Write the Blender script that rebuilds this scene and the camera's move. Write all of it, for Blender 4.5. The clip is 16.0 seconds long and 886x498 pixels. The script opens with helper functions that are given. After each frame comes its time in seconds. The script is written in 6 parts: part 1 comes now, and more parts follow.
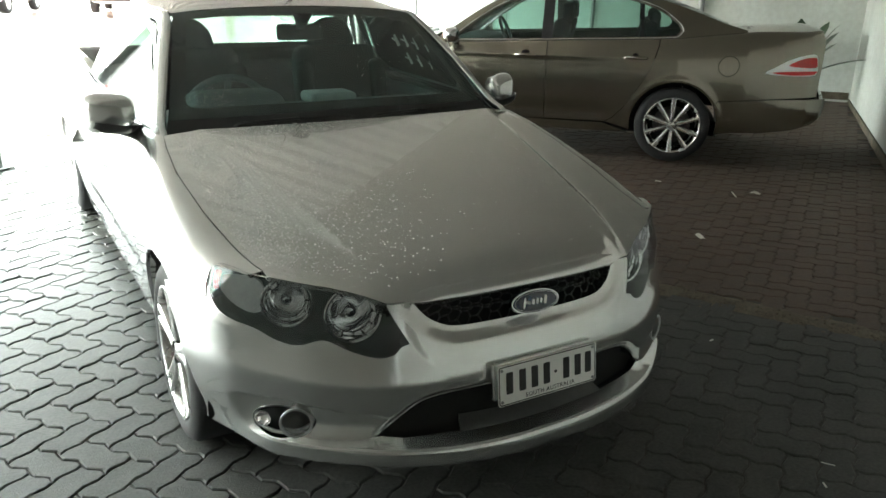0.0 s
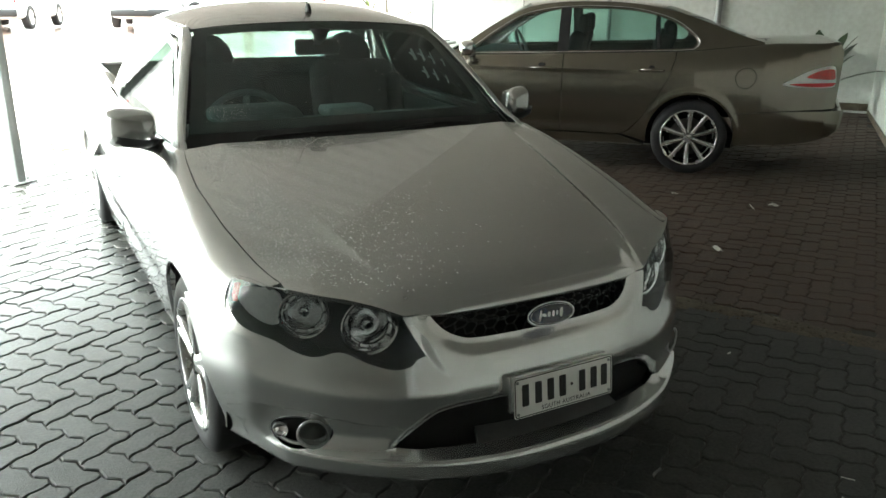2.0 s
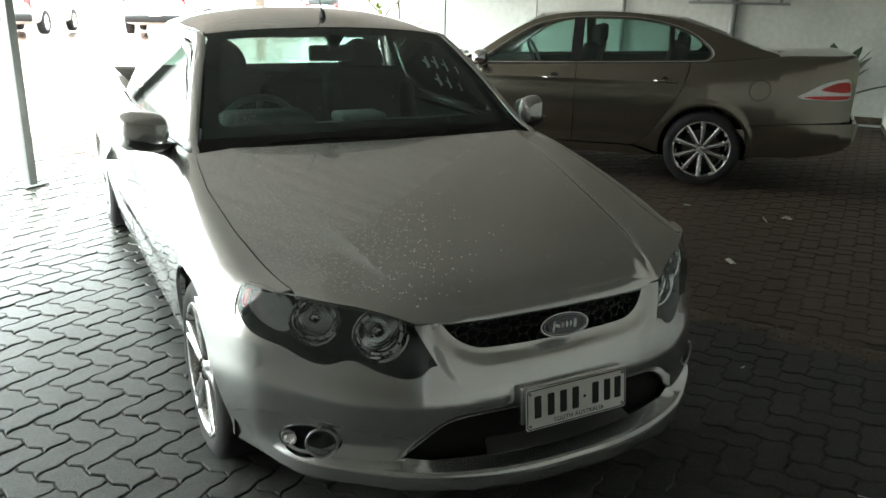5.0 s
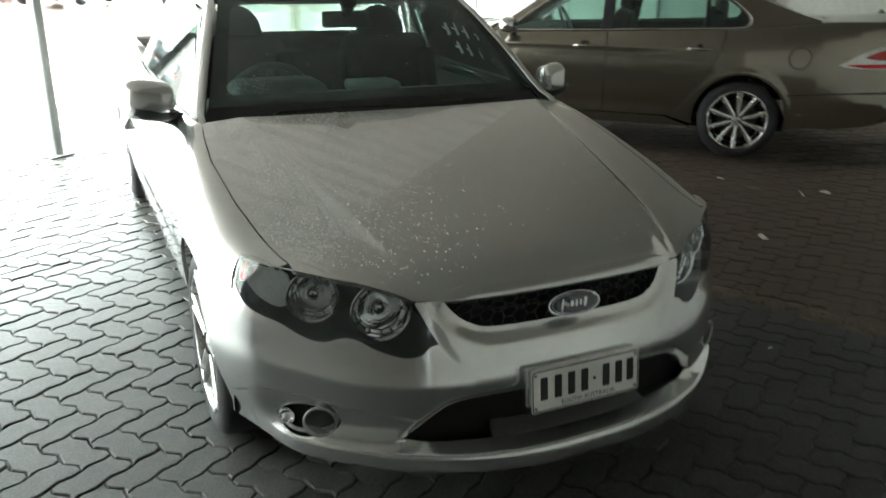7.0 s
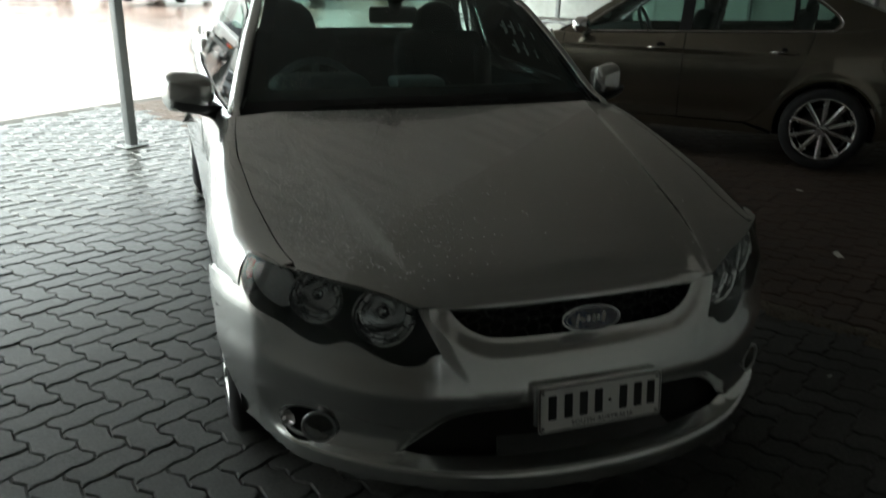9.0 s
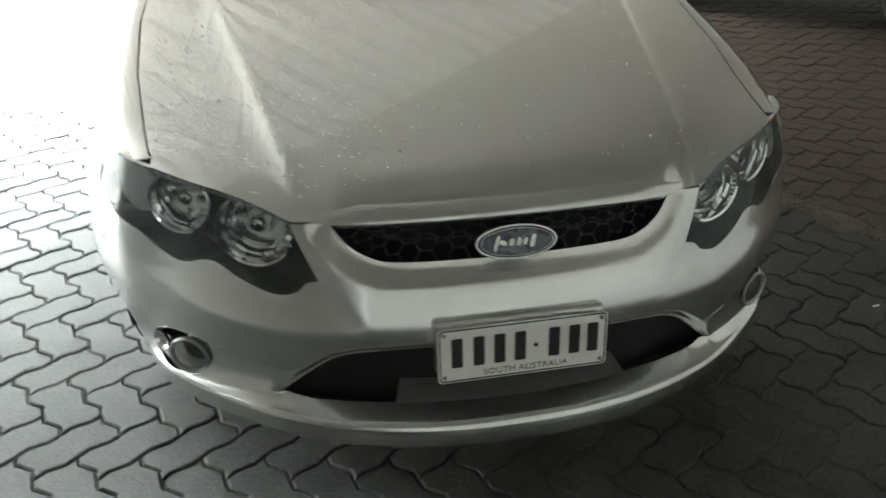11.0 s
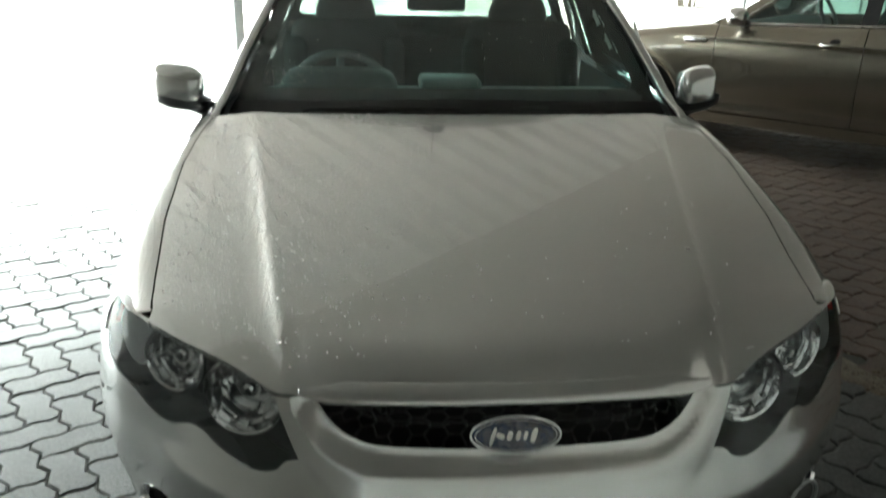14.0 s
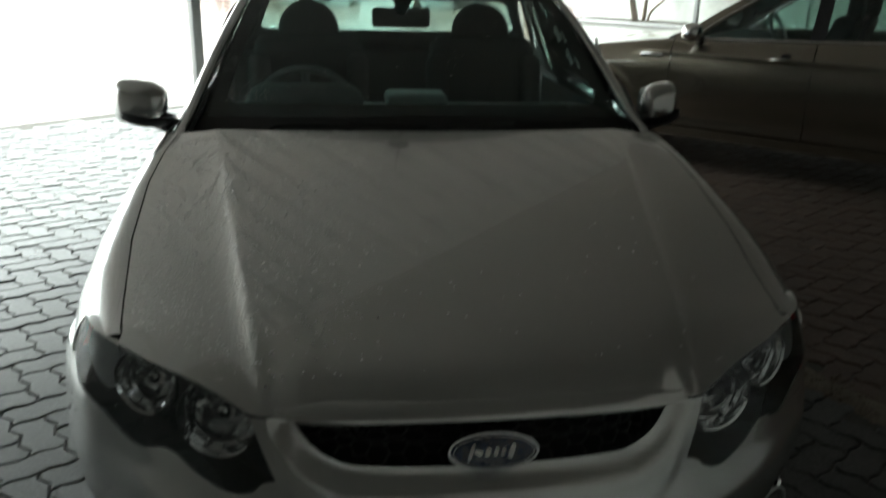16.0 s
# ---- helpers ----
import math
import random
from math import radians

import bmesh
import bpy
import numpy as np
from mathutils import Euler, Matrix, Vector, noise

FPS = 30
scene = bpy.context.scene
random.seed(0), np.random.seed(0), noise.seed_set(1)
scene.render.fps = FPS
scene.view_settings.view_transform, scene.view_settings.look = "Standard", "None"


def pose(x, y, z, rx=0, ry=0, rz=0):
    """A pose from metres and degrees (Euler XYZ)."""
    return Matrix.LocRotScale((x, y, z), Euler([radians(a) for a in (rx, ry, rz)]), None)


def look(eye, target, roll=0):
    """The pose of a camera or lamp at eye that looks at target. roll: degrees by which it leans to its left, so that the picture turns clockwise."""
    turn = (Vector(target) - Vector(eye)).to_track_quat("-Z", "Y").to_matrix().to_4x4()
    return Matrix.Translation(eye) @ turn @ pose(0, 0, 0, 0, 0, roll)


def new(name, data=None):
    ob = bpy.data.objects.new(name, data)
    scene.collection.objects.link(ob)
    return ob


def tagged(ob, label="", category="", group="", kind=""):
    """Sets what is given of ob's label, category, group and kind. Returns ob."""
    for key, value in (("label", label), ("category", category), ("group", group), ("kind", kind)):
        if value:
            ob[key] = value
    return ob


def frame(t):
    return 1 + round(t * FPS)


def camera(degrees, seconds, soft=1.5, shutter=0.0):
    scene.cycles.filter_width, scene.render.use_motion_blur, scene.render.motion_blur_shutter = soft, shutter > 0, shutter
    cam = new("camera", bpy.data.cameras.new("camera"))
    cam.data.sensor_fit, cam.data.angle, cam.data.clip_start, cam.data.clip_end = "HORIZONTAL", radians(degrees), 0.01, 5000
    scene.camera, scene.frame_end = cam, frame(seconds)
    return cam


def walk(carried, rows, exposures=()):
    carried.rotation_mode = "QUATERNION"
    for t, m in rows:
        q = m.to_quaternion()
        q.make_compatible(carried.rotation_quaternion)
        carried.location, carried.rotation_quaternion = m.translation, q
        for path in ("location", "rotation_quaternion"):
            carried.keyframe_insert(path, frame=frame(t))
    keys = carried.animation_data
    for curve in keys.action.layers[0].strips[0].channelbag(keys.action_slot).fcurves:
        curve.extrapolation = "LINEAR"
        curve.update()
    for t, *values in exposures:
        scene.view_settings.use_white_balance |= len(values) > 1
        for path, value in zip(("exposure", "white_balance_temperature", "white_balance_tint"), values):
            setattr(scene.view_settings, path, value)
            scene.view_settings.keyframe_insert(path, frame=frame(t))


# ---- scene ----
cam = camera(59.2, 16.0, shutter=0.7)
PATH = [
    (0, (-1.363, -1.681, 1.585), (-0.406, -0.051, 0.932), 1.1),
    (0.5, (-1.365, -1.685, 1.587), (-0.411, -0.053, 0.933), 1.0),
    (1, (-1.366, -1.687, 1.591), (-0.414, -0.05, 0.947), 0.6),
    (1.5, (-1.368, -1.693, 1.592), (-0.431, -0.044, 0.958), 0.4),
    (2, (-1.37, -1.695, 1.593), (-0.445, -0.035, 0.968), 0.7),
    (2.5, (-1.37, -1.694, 1.591), (-0.469, -0.021, 0.968), 0.1),
    (3, (-1.374, -1.68, 1.583), (-0.485, -0.001, 0.958), 0.1),
    (3.5, (-1.38, -1.68, 1.587), (-0.465, -0.01, 0.976), 0.9),
    (6, (-1.361, -1.654, 1.567), (-0.456, 0.025, 0.965), 1.5),
    (6.5, (-1.342, -1.648, 1.558), (-0.443, 0.005, 0.877), 0.7),
    (7, (-1.242, -1.619, 1.556), (-0.423, 0.077, 0.884), 0.9),
    (7.5, (-1.082, -1.581, 1.564), (-0.401, 0.196, 0.948), 1.4),
    (8, (-1.015, -1.592, 1.582), (-0.461, 0.245, 1.02), -0.5),
    (8.5, (-0.992, -1.585, 1.566), (-0.439, 0.238, 0.955), -0.7),
    (9, (-1.014, -1.602, 1.534), (-0.393, 0.176, 0.861), 1.2),
    (9.5, (-1.051, -1.621, 1.476), (-0.319, 0.078, 0.716), -1.6),
    (9.7, (-1.009, -1.601, 1.466), (-0.317, 0.11, 0.696), -2.0),
    (11.8, (-0.215, -1.183, 1.374), (0.074, 0.492, 0.32), 1.7),
    (12, (-0.204, -1.2, 1.355), (0.11, 0.475, 0.307), 1.5),
    (12.5, (-0.212, -1.193, 1.352), (0.079, 0.486, 0.305), 1.1),
    (13, (-0.236, -1.186, 1.381), (0.074, 0.548, 0.433), 2.7),
    (13.5, (-0.247, -1.18, 1.424), (0.056, 0.63, 0.63), 3.7),
    (14, (-0.249, -1.162, 1.507), (-0.092, 0.703, 0.8), 1.1),
    (14.5, (-0.265, -1.167, 1.54), (-0.004, 0.718, 0.924), 2.7),
    (15, (-0.274, -1.167, 1.556), (0.012, 0.715, 0.942), 3.0),
    (15.5, (-0.28, -1.167, 1.566), (0.042, 0.719, 0.983), 2.4),
    (16, (-0.281, -1.162, 1.521), (-0.02, 0.702, 0.844), 1.5),
]
EXPOSURES = [(0, 4.45, 6480, -4), (1.5, 4.25, 6480, -4), (3, 3.95, 6480, -4), (3.5, 3.95, 6480, -4), (6, 3.65, 6360, -3), (6.5, 3.8, 6360, -3),
    (7, 4.15, 6360, -3), (7.5, 3.65, 6360, -3), (8, 2.4, 6360, -3), (8.5, 2.05, 6360, -3), (9, 2.2, 6360, -3), (9.5, 3.3, 6360, -3),
    (12, 5.25, 6400, 1), (12.5, 5.6, 6400, 1), (13, 5.55, 6400, 1), (13.5, 5.25, 6400, 1), (14, 4.3, 6360, -3), (14.5, 3.4, 6360, -3),
    (15, 2.8, 6360, -3), (15.5, 2.63, 6360, -3), (16, 2.56, 6360, -3)]
walk(cam, [(t, look(eye, target, roll)) for t, eye, target, roll in PATH], EXPOSURES)

# ---- world, sun, sky ----
world = bpy.data.worlds.new("overcast_sky")
scene.world = world
world.use_nodes = True
wn = world.node_tree.nodes
sky = wn.new("ShaderNodeTexSky")
sky.sky_type = "NISHITA"
sky.sun_disc = False
sky.sun_elevation, sky.sun_rotation = radians(55), radians(-60)
sky.dust_density, sky.air_density = 4.0, 1.0
sky_grey = wn.new("ShaderNodeHueSaturation")
sky_grey.inputs["Saturation"].default_value = 0.18
world.node_tree.links.new(sky.outputs[0], sky_grey.inputs["Color"])
world.node_tree.links.new(sky_grey.outputs[0], wn["Background"].inputs[0])
wn["Background"].inputs[1].default_value = 0.15
sun = new("overcast_sun", bpy.data.lights.new("overcast_sun", "SUN"))
sun.data.energy, sun.data.angle, sun.data.color = 1.3, radians(20), (1, 0.99, 0.97)
sun.matrix_world = look((-30, 17, 49), (0, 0, 0))
scene.view_settings.exposure = 0.6


# ---- materials ----
def principled(name, color, rough=0.5, metal=0.0, **extra):
    m = bpy.data.materials.new(name)
    m.use_nodes = True
    b = m.node_tree.nodes["Principled BSDF"]
    b.inputs["Base Color"].default_value = (*color, 1)
    b.inputs["Roughness"].default_value = rough
    b.inputs["Metallic"].default_value = metal
    for key, value in extra.items():
        b.inputs[key.replace("_", " ")].default_value = value
    return m


def vary(m, scale, amount, bump=0.0, bump_scale=None, rough=0.0, detail=6.0, dark=None, span=0.35):
    """Two scales of noise on the base colour, roughness and relief of a principled material."""
    nt = m.node_tree
    b = nt.nodes["Principled BSDF"]
    co = nt.nodes.new("ShaderNodeTexCoord")
    base = b.inputs["Base Color"].default_value[:]
    n1, n2 = nt.nodes.new("ShaderNodeTexNoise"), nt.nodes.new("ShaderNodeTexNoise")
    n1.inputs["Scale"].default_value, n2.inputs["Scale"].default_value = scale, scale * 9.3
    n1.inputs["Detail"].default_value, n2.inputs["Detail"].default_value = detail, 4
    for n in (n1, n2):
        nt.links.new(co.outputs["Object"], n.inputs["Vector"])
    add = nt.nodes.new("ShaderNodeMath")
    add.operation = "ADD"
    nt.links.new(n1.outputs["Fac"], add.inputs[0])
    nt.links.new(n2.outputs["Fac"], add.inputs[1])
    ramp = nt.nodes.new("ShaderNodeMapRange")
    ramp.inputs[1].default_value, ramp.inputs[2].default_value = 1 - span, 1 + span
    ramp.inputs[3].default_value, ramp.inputs[4].default_value = 0, 1
    nt.links.new(add.outputs[0], ramp.inputs[0])
    mix = nt.nodes.new("ShaderNodeMix")
    mix.data_type = "RGBA"
    low = dark or [c * (1 - amount) for c in base[:3]]
    mix.inputs[6].default_value = (*low[:3], 1)
    mix.inputs[7].default_value = (*[min(1, c * (1 + amount)) for c in base[:3]], 1)
    nt.links.new(ramp.outputs[0], mix.inputs[0])
    nt.links.new(mix.outputs[2], b.inputs["Base Color"])
    if rough:
        r = nt.nodes.new("ShaderNodeMapRange")
        r0 = b.inputs["Roughness"].default_value
        r.inputs[3].default_value, r.inputs[4].default_value = max(0.02, r0 - rough), min(1, r0 + rough)
        nt.links.new(n1.outputs["Fac"], r.inputs[0])
        nt.links.new(r.outputs[0], b.inputs["Roughness"])
    if bump:
        bp = nt.nodes.new("ShaderNodeBump")
        bp.inputs["Strength"].default_value, bp.inputs["Distance"].default_value = 1.0, bump
        if bump_scale:
            n3 = nt.nodes.new("ShaderNodeTexNoise")
            n3.inputs["Scale"].default_value, n3.inputs["Detail"].default_value = bump_scale, 5
            nt.links.new(co.outputs["Object"], n3.inputs["Vector"])
            nt.links.new(n3.outputs["Fac"], bp.inputs["Height"])
        else:
            nt.links.new(add.outputs[0], bp.inputs["Height"])
        nt.links.new(bp.outputs[0], b.inputs["Normal"])
    return m


def pane_glass(name, tint, gloss_rough=0.02, haze=0.03):
    """Thin pane: tinted see-through with a Fresnel gloss and a dusty film that also paints in milky reflections."""
    m = bpy.data.materials.new(name)
    m.use_nodes = True
    nt = m.node_tree
    nt.nodes.remove(nt.nodes["Principled BSDF"])
    tr, gl, mx, fr = (nt.nodes.new("ShaderNode" + k) for k in ("BsdfTransparent", "BsdfGlossy", "MixShader", "Fresnel"))
    tr.inputs[0].default_value = (*tint, 1)
    gl.inputs["Roughness"].default_value = gloss_rough
    fr.inputs[0].default_value = 1.5
    # pale diffuse share: the veil of reflected sky put into the pane's colour
    film, dust_veil = nt.nodes.new("ShaderNodeMixShader"), nt.nodes.new("ShaderNodeBsdfDiffuse")
    dust_veil.inputs[0].default_value = (0.55, 0.66, 0.63, 1)
    film.inputs[0].default_value = haze
    nt.links.new(tr.outputs[0], film.inputs[1])
    nt.links.new(dust_veil.outputs[0], film.inputs[2])
    nt.links.new(fr.outputs[0], mx.inputs[0])
    nt.links.new(film.outputs[0], mx.inputs[1])
    nt.links.new(gl.outputs[0], mx.inputs[2])
    nt.links.new(mx.outputs[0], nt.nodes["Material Output"].inputs[0])
    return m


SILVER = vary(principled("silver_metallic_paint", (0.60, 0.61, 0.595), 0.23, 0.90, Coat_Weight=1.0, Coat_Roughness=0.02, Coat_IOR=1.75), 2.5, 0.05, detail=1.0, span=0.95)
BRONZE = vary(principled("bronze_metallic_paint", (0.23, 0.212, 0.168), 0.27, 0.90, Coat_Weight=1.0, Coat_Roughness=0.02, Coat_IOR=1.6), 2.0, 0.09, detail=1.0, span=0.95)
WHITE_CAR = vary(principled("white_car_paint", (0.75, 0.75, 0.74), 0.3, 0.0, Coat_Weight=1.0, Coat_Roughness=0.04), 2.0, 0.04)
DARK_CAR = vary(principled("dark_green_car_paint", (0.035, 0.05, 0.05), 0.3, 0.3, Coat_Weight=1.0, Coat_Roughness=0.04), 2.0, 0.1)
GREY_CAR = vary(principled("grey_car_paint", (0.30, 0.31, 0.32), 0.3, 0.6, Coat_Weight=1.0, Coat_Roughness=0.04), 2.0, 0.06)
BLACK_PLASTIC = vary(principled("black_plastic", (0.010, 0.011, 0.012), 0.5), 40, 0.3, bump=0.0004, bump_scale=900)
GLOSS_BLACK = vary(principled("gloss_black_housing", (0.02, 0.021, 0.023), 0.16), 14, 0.2)
DARK_CLOTH = vary(principled("charcoal_cloth", (0.008, 0.009, 0.010), 0.9), 30, 0.35, bump=0.001, bump_scale=500)
DASH_PLASTIC = vary(principled("dark_grey_dash_plastic", (0.10, 0.11, 0.112), 0.6), 20, 0.25, bump=0.0005, bump_scale=700)
DASH_LIGHT = vary(principled("grey_dash_pod", (0.26, 0.30, 0.30), 0.5), 20, 0.15)
CHROME = vary(principled("chrome", (0.78, 0.79, 0.80), 0.07, 1.0), 20, 0.04)
REFLECTOR = vary(principled("faceted_reflector", (0.95, 0.95, 0.96), 0.05, 1.0), 30, 0.04)
ALLOY = vary(principled("silver_alloy", (0.66, 0.66, 0.65), 0.26, 0.95), 12, 0.12, rough=0.08)
ALLOY_DARK = vary(principled("brake_dusted_metal", (0.09, 0.085, 0.08), 0.55, 0.7), 25, 0.3)
RUBBER = vary(principled("tyre_rubber", (0.018, 0.018, 0.019), 0.75), 16, 0.35, bump=0.0006, bump_scale=300)
UNDER = vary(principled("underbody_black", (0.008, 0.008, 0.008), 0.9), 10, 0.3)
RED_LENS = vary(principled("red_tail_lens", (0.42, 0.012, 0.012), 0.12, 0.0, Coat_Weight=0.6), 30, 0.15)
AMBER_LENS = vary(principled("amber_lens", (0.65, 0.2, 0.02), 0.15), 30, 0.1)
CLEAR_LENS_SOLID = vary(principled("white_tail_lens", (0.72, 0.72, 0.72), 0.12), 30, 0.08)
PLATE_WHITE = vary(principled("number_plate_white", (0.78, 0.78, 0.75), 0.35), 40, 0.04)
PLATE_BLACK = vary(principled("number_plate_black", (0.012, 0.012, 0.012), 0.4), 40, 0.2)
BADGE_BLUE = vary(principled("badge_dark_blue", (0.012, 0.022, 0.05), 0.2, Coat_Weight=1.0), 60, 0.2)
WINDSCREEN = pane_glass("windscreen_glass", (0.50, 0.64, 0.60), haze=0.10)
TINT_GLASS = pane_glass("tinted_side_glass", (0.50, 0.66, 0.61))
CLEAR_GLASS = pane_glass("headlamp_lens", (0.93, 0.95, 0.95), haze=0.045)
PEN = vary(principled("white_window_pen", (0.75, 0.8, 0.78), 0.8), 60, 0.1)
# mostly opaque white: the glint of refracted yard light put into the drops' colour
WATER = principled("rain_water", (0.92, 0.93, 0.93), 0.03, 0.0, IOR=1.33, Transmission_Weight=0.4)
WALL_WHITE = vary(principled("white_painted_wall", (0.56, 0.59, 0.56), 0.7), 1.6, 0.06, bump=0.002, bump_scale=60, dark=(0.47, 0.49, 0.46))
# grey of the added wall behind the camera, set for its bounce light
WALL_REAR_ADDED = vary(principled("added_rear_wall_grey", (0.50, 0.50, 0.485), 0.8), 3, 0.3, bump=0.004, bump_scale=30)
# grey of the added, unseen end wall, set by how much light it returns
WALL_END_ADDED = vary(principled("added_end_wall_grey", (0.20, 0.19, 0.175), 0.8), 3, 0.3, bump=0.004, bump_scale=30)
FOG_METAL = vary(principled("dull_grey_bezel", (0.38, 0.385, 0.38), 0.28, 0.7), 14, 0.15)
RAMP_GREY = vary(principled("grey_moulded_plastic", (0.085, 0.087, 0.085), 0.45), 14, 0.15)
SOFFIT = vary(principled("grey_rendered_soffit", (0.325, 0.33, 0.315), 0.8), 1.4, 0.12, bump=0.002, bump_scale=60)
CEIL_WHITE = vary(principled("white_roof_sheet", (0.58, 0.59, 0.58), 0.5, 0.0), 1.2, 0.10)
STEEL_POST = vary(principled("grey_painted_steel", (0.24, 0.25, 0.25), 0.5, 0.3), 8, 0.15, rough=0.1)
PAVER = vary(principled("grey_paver", (0.044, 0.045, 0.041), 0.66, Specular_IOR_Level=0.4), 8, 0.45, bump=0.0022, bump_scale=130, rough=0.16, span=0.28)


def wetten(m, start, end, rough):
    """Rain blown in under the roof: the surface turns glossier along the way to the open side."""
    nt = m.node_tree
    b = nt.nodes["Principled BSDF"]
    geo, dot, ramp, mix = (nt.nodes.new("ShaderNode" + k) for k in ("NewGeometry", "VectorMath", "MapRange", "Mix"))
    dot.operation, ramp.interpolation_type = "DOT_PRODUCT", "SMOOTHSTEP"
    dot.inputs[1].default_value = (-math.sin(radians(38)), math.cos(radians(38)), 0)
    ramp.inputs[1].default_value, ramp.inputs[2].default_value = start, end
    nt.links.new(geo.outputs["Position"], dot.inputs[0])
    nt.links.new(dot.outputs["Value"], ramp.inputs[0])
    nt.links.new(ramp.outputs[0], mix.inputs[0])
    dry = b.inputs["Roughness"].links[0].from_socket
    nt.links.new(dry, mix.inputs[2])
    mix.inputs[3].default_value = rough
    nt.links.new(mix.outputs[0], b.inputs["Roughness"])
    return m


wetten(PAVER, 1.0, 4.6, 0.17)
PAVER_RED = vary(principled("red_brown_paver", (0.074, 0.053, 0.041), 0.66, Specular_IOR_Level=0.35), 8, 0.45, bump=0.0022, bump_scale=160, rough=0.15)
JOINT = vary(principled("sandy_joint", (0.046, 0.043, 0.037), 0.9), 12, 0.4, bump=0.003, bump_scale=220)
STRIP = vary(principled("crumbly_mortar_strip", (0.105, 0.088, 0.064), 0.95), 9, 0.6, bump=0.006, bump_scale=70)
WET_GROUND = vary(principled("wet_red_brown_yard", (0.23, 0.165, 0.14), 0.2), 0.9, 0.35, bump=0.004, bump_scale=6, rough=0.16)
LEAF = vary(principled("dark_green_leaf", (0.035, 0.06, 0.03), 0.4), 12, 0.4)
LEAF_LIGHT = vary(principled("yellow_green_leaf", (0.16, 0.20, 0.05), 0.45), 12, 0.4)
BARK = vary(principled("pale_bark", (0.20, 0.17, 0.13), 0.8), 10, 0.4, bump=0.004, bump_scale=80)
TERRACOTTA = vary(principled("brown_clay_pot", (0.16, 0.085, 0.055), 0.7), 6, 0.25)
PAPER = vary(principled("white_paper_scrap", (0.75, 0.74, 0.70), 0.8), 40, 0.08)
AC_WHITE = vary(principled("offwhite_appliance_plastic", (0.66, 0.66, 0.62), 0.45), 10, 0.06)


# ---- mesh helpers ----
def mesh_of(name, verts, faces, normals=None, smooth=True):
    me = bpy.data.meshes.new(name)
    me.from_pydata([tuple(map(float, v)) for v in verts], [], [tuple(map(int, q)) for q in faces])
    me.update()
    if smooth:
        me.polygons.foreach_set("use_smooth", [True] * len(me.polygons))
    if normals is not None:
        me.normals_split_custom_set_from_vertices([tuple(map(float, n)) for n in normals])
    return me


def part(name, data, material, parent=None, label=""):
    """Links a bmesh or a mesh as one object under a thing or part."""
    if isinstance(data, bmesh.types.BMesh):
        me = bpy.data.meshes.new(name)
        data.to_mesh(me)
        data.free()
    else:
        me = data
    if not me.materials:
        me.materials.append(material)
    ob = new(name, me)
    ob.parent = parent
    if label:
        tagged(ob, label)
    return ob


def thing(name, label, category, group="", kind="", at=None):
    ob = new(name)
    ob.empty_display_size = 0.2
    if at is not None:
        ob.matrix_basis = at
    return tagged(ob, label, category, group, kind)


def join_geo(*pieces):
    vs, fs = [], []
    for v, q in pieces:
        o = len(vs)
        vs += [tuple(p) for p in v]
        fs += [tuple(i + o for i in face) for face in q]
    return vs, fs


def sst(a, b, v):
    t = np.clip((np.asarray(v, float) - a) / (b - a), 0, 1)
    return t * t * (3 - 2 * t)


def catmull(pts, n=6, closed=False):
    p = [np.array(q, float) for q in pts]
    out, k = [], len(p)
    for i in range(k if closed else k - 1):
        a, b, c, d = ((p[(i + j) % k] for j in (-1, 0, 1, 2)) if closed else (p[max(i - 1, 0)], p[i], p[i + 1], p[min(i + 2, k - 1)]))
        for s in range(n):
            t = s / n
            out.append(0.5 * (2 * b + (c - a) * t + (2 * a - 5 * b + 4 * c - d) * t * t + (3 * b - a - 3 * c + d) * t ** 3))
    if not closed:
        out.append(p[-1])
    return np.array(out)


def densify(loop, step):
    loop = np.asarray(loop, float)
    out = []
    for a, b in zip(loop, np.roll(loop, -1, 0)):
        n = max(1, int(math.ceil(np.linalg.norm(b - a) / step)))
        out += [a + (b - a) * i / n for i in range(n)]
    out = np.array(out)
    keep = np.linalg.norm(out - np.roll(out, 1, 0), axis=1) > 1e-5
    return out[keep]


def inside(pts, loop):
    x, y = pts[:, 0], pts[:, 1]
    c = np.zeros(len(pts), bool)
    a, b = loop, np.roll(loop, -1, 0)
    for (x1, y1), (x2, y2) in zip(a, b):
        if y1 != y2:
            c ^= ((y1 > y) != (y2 > y)) & (x < (x2 - x1) * (y - y1) / (y2 - y1) + x1)
    return c


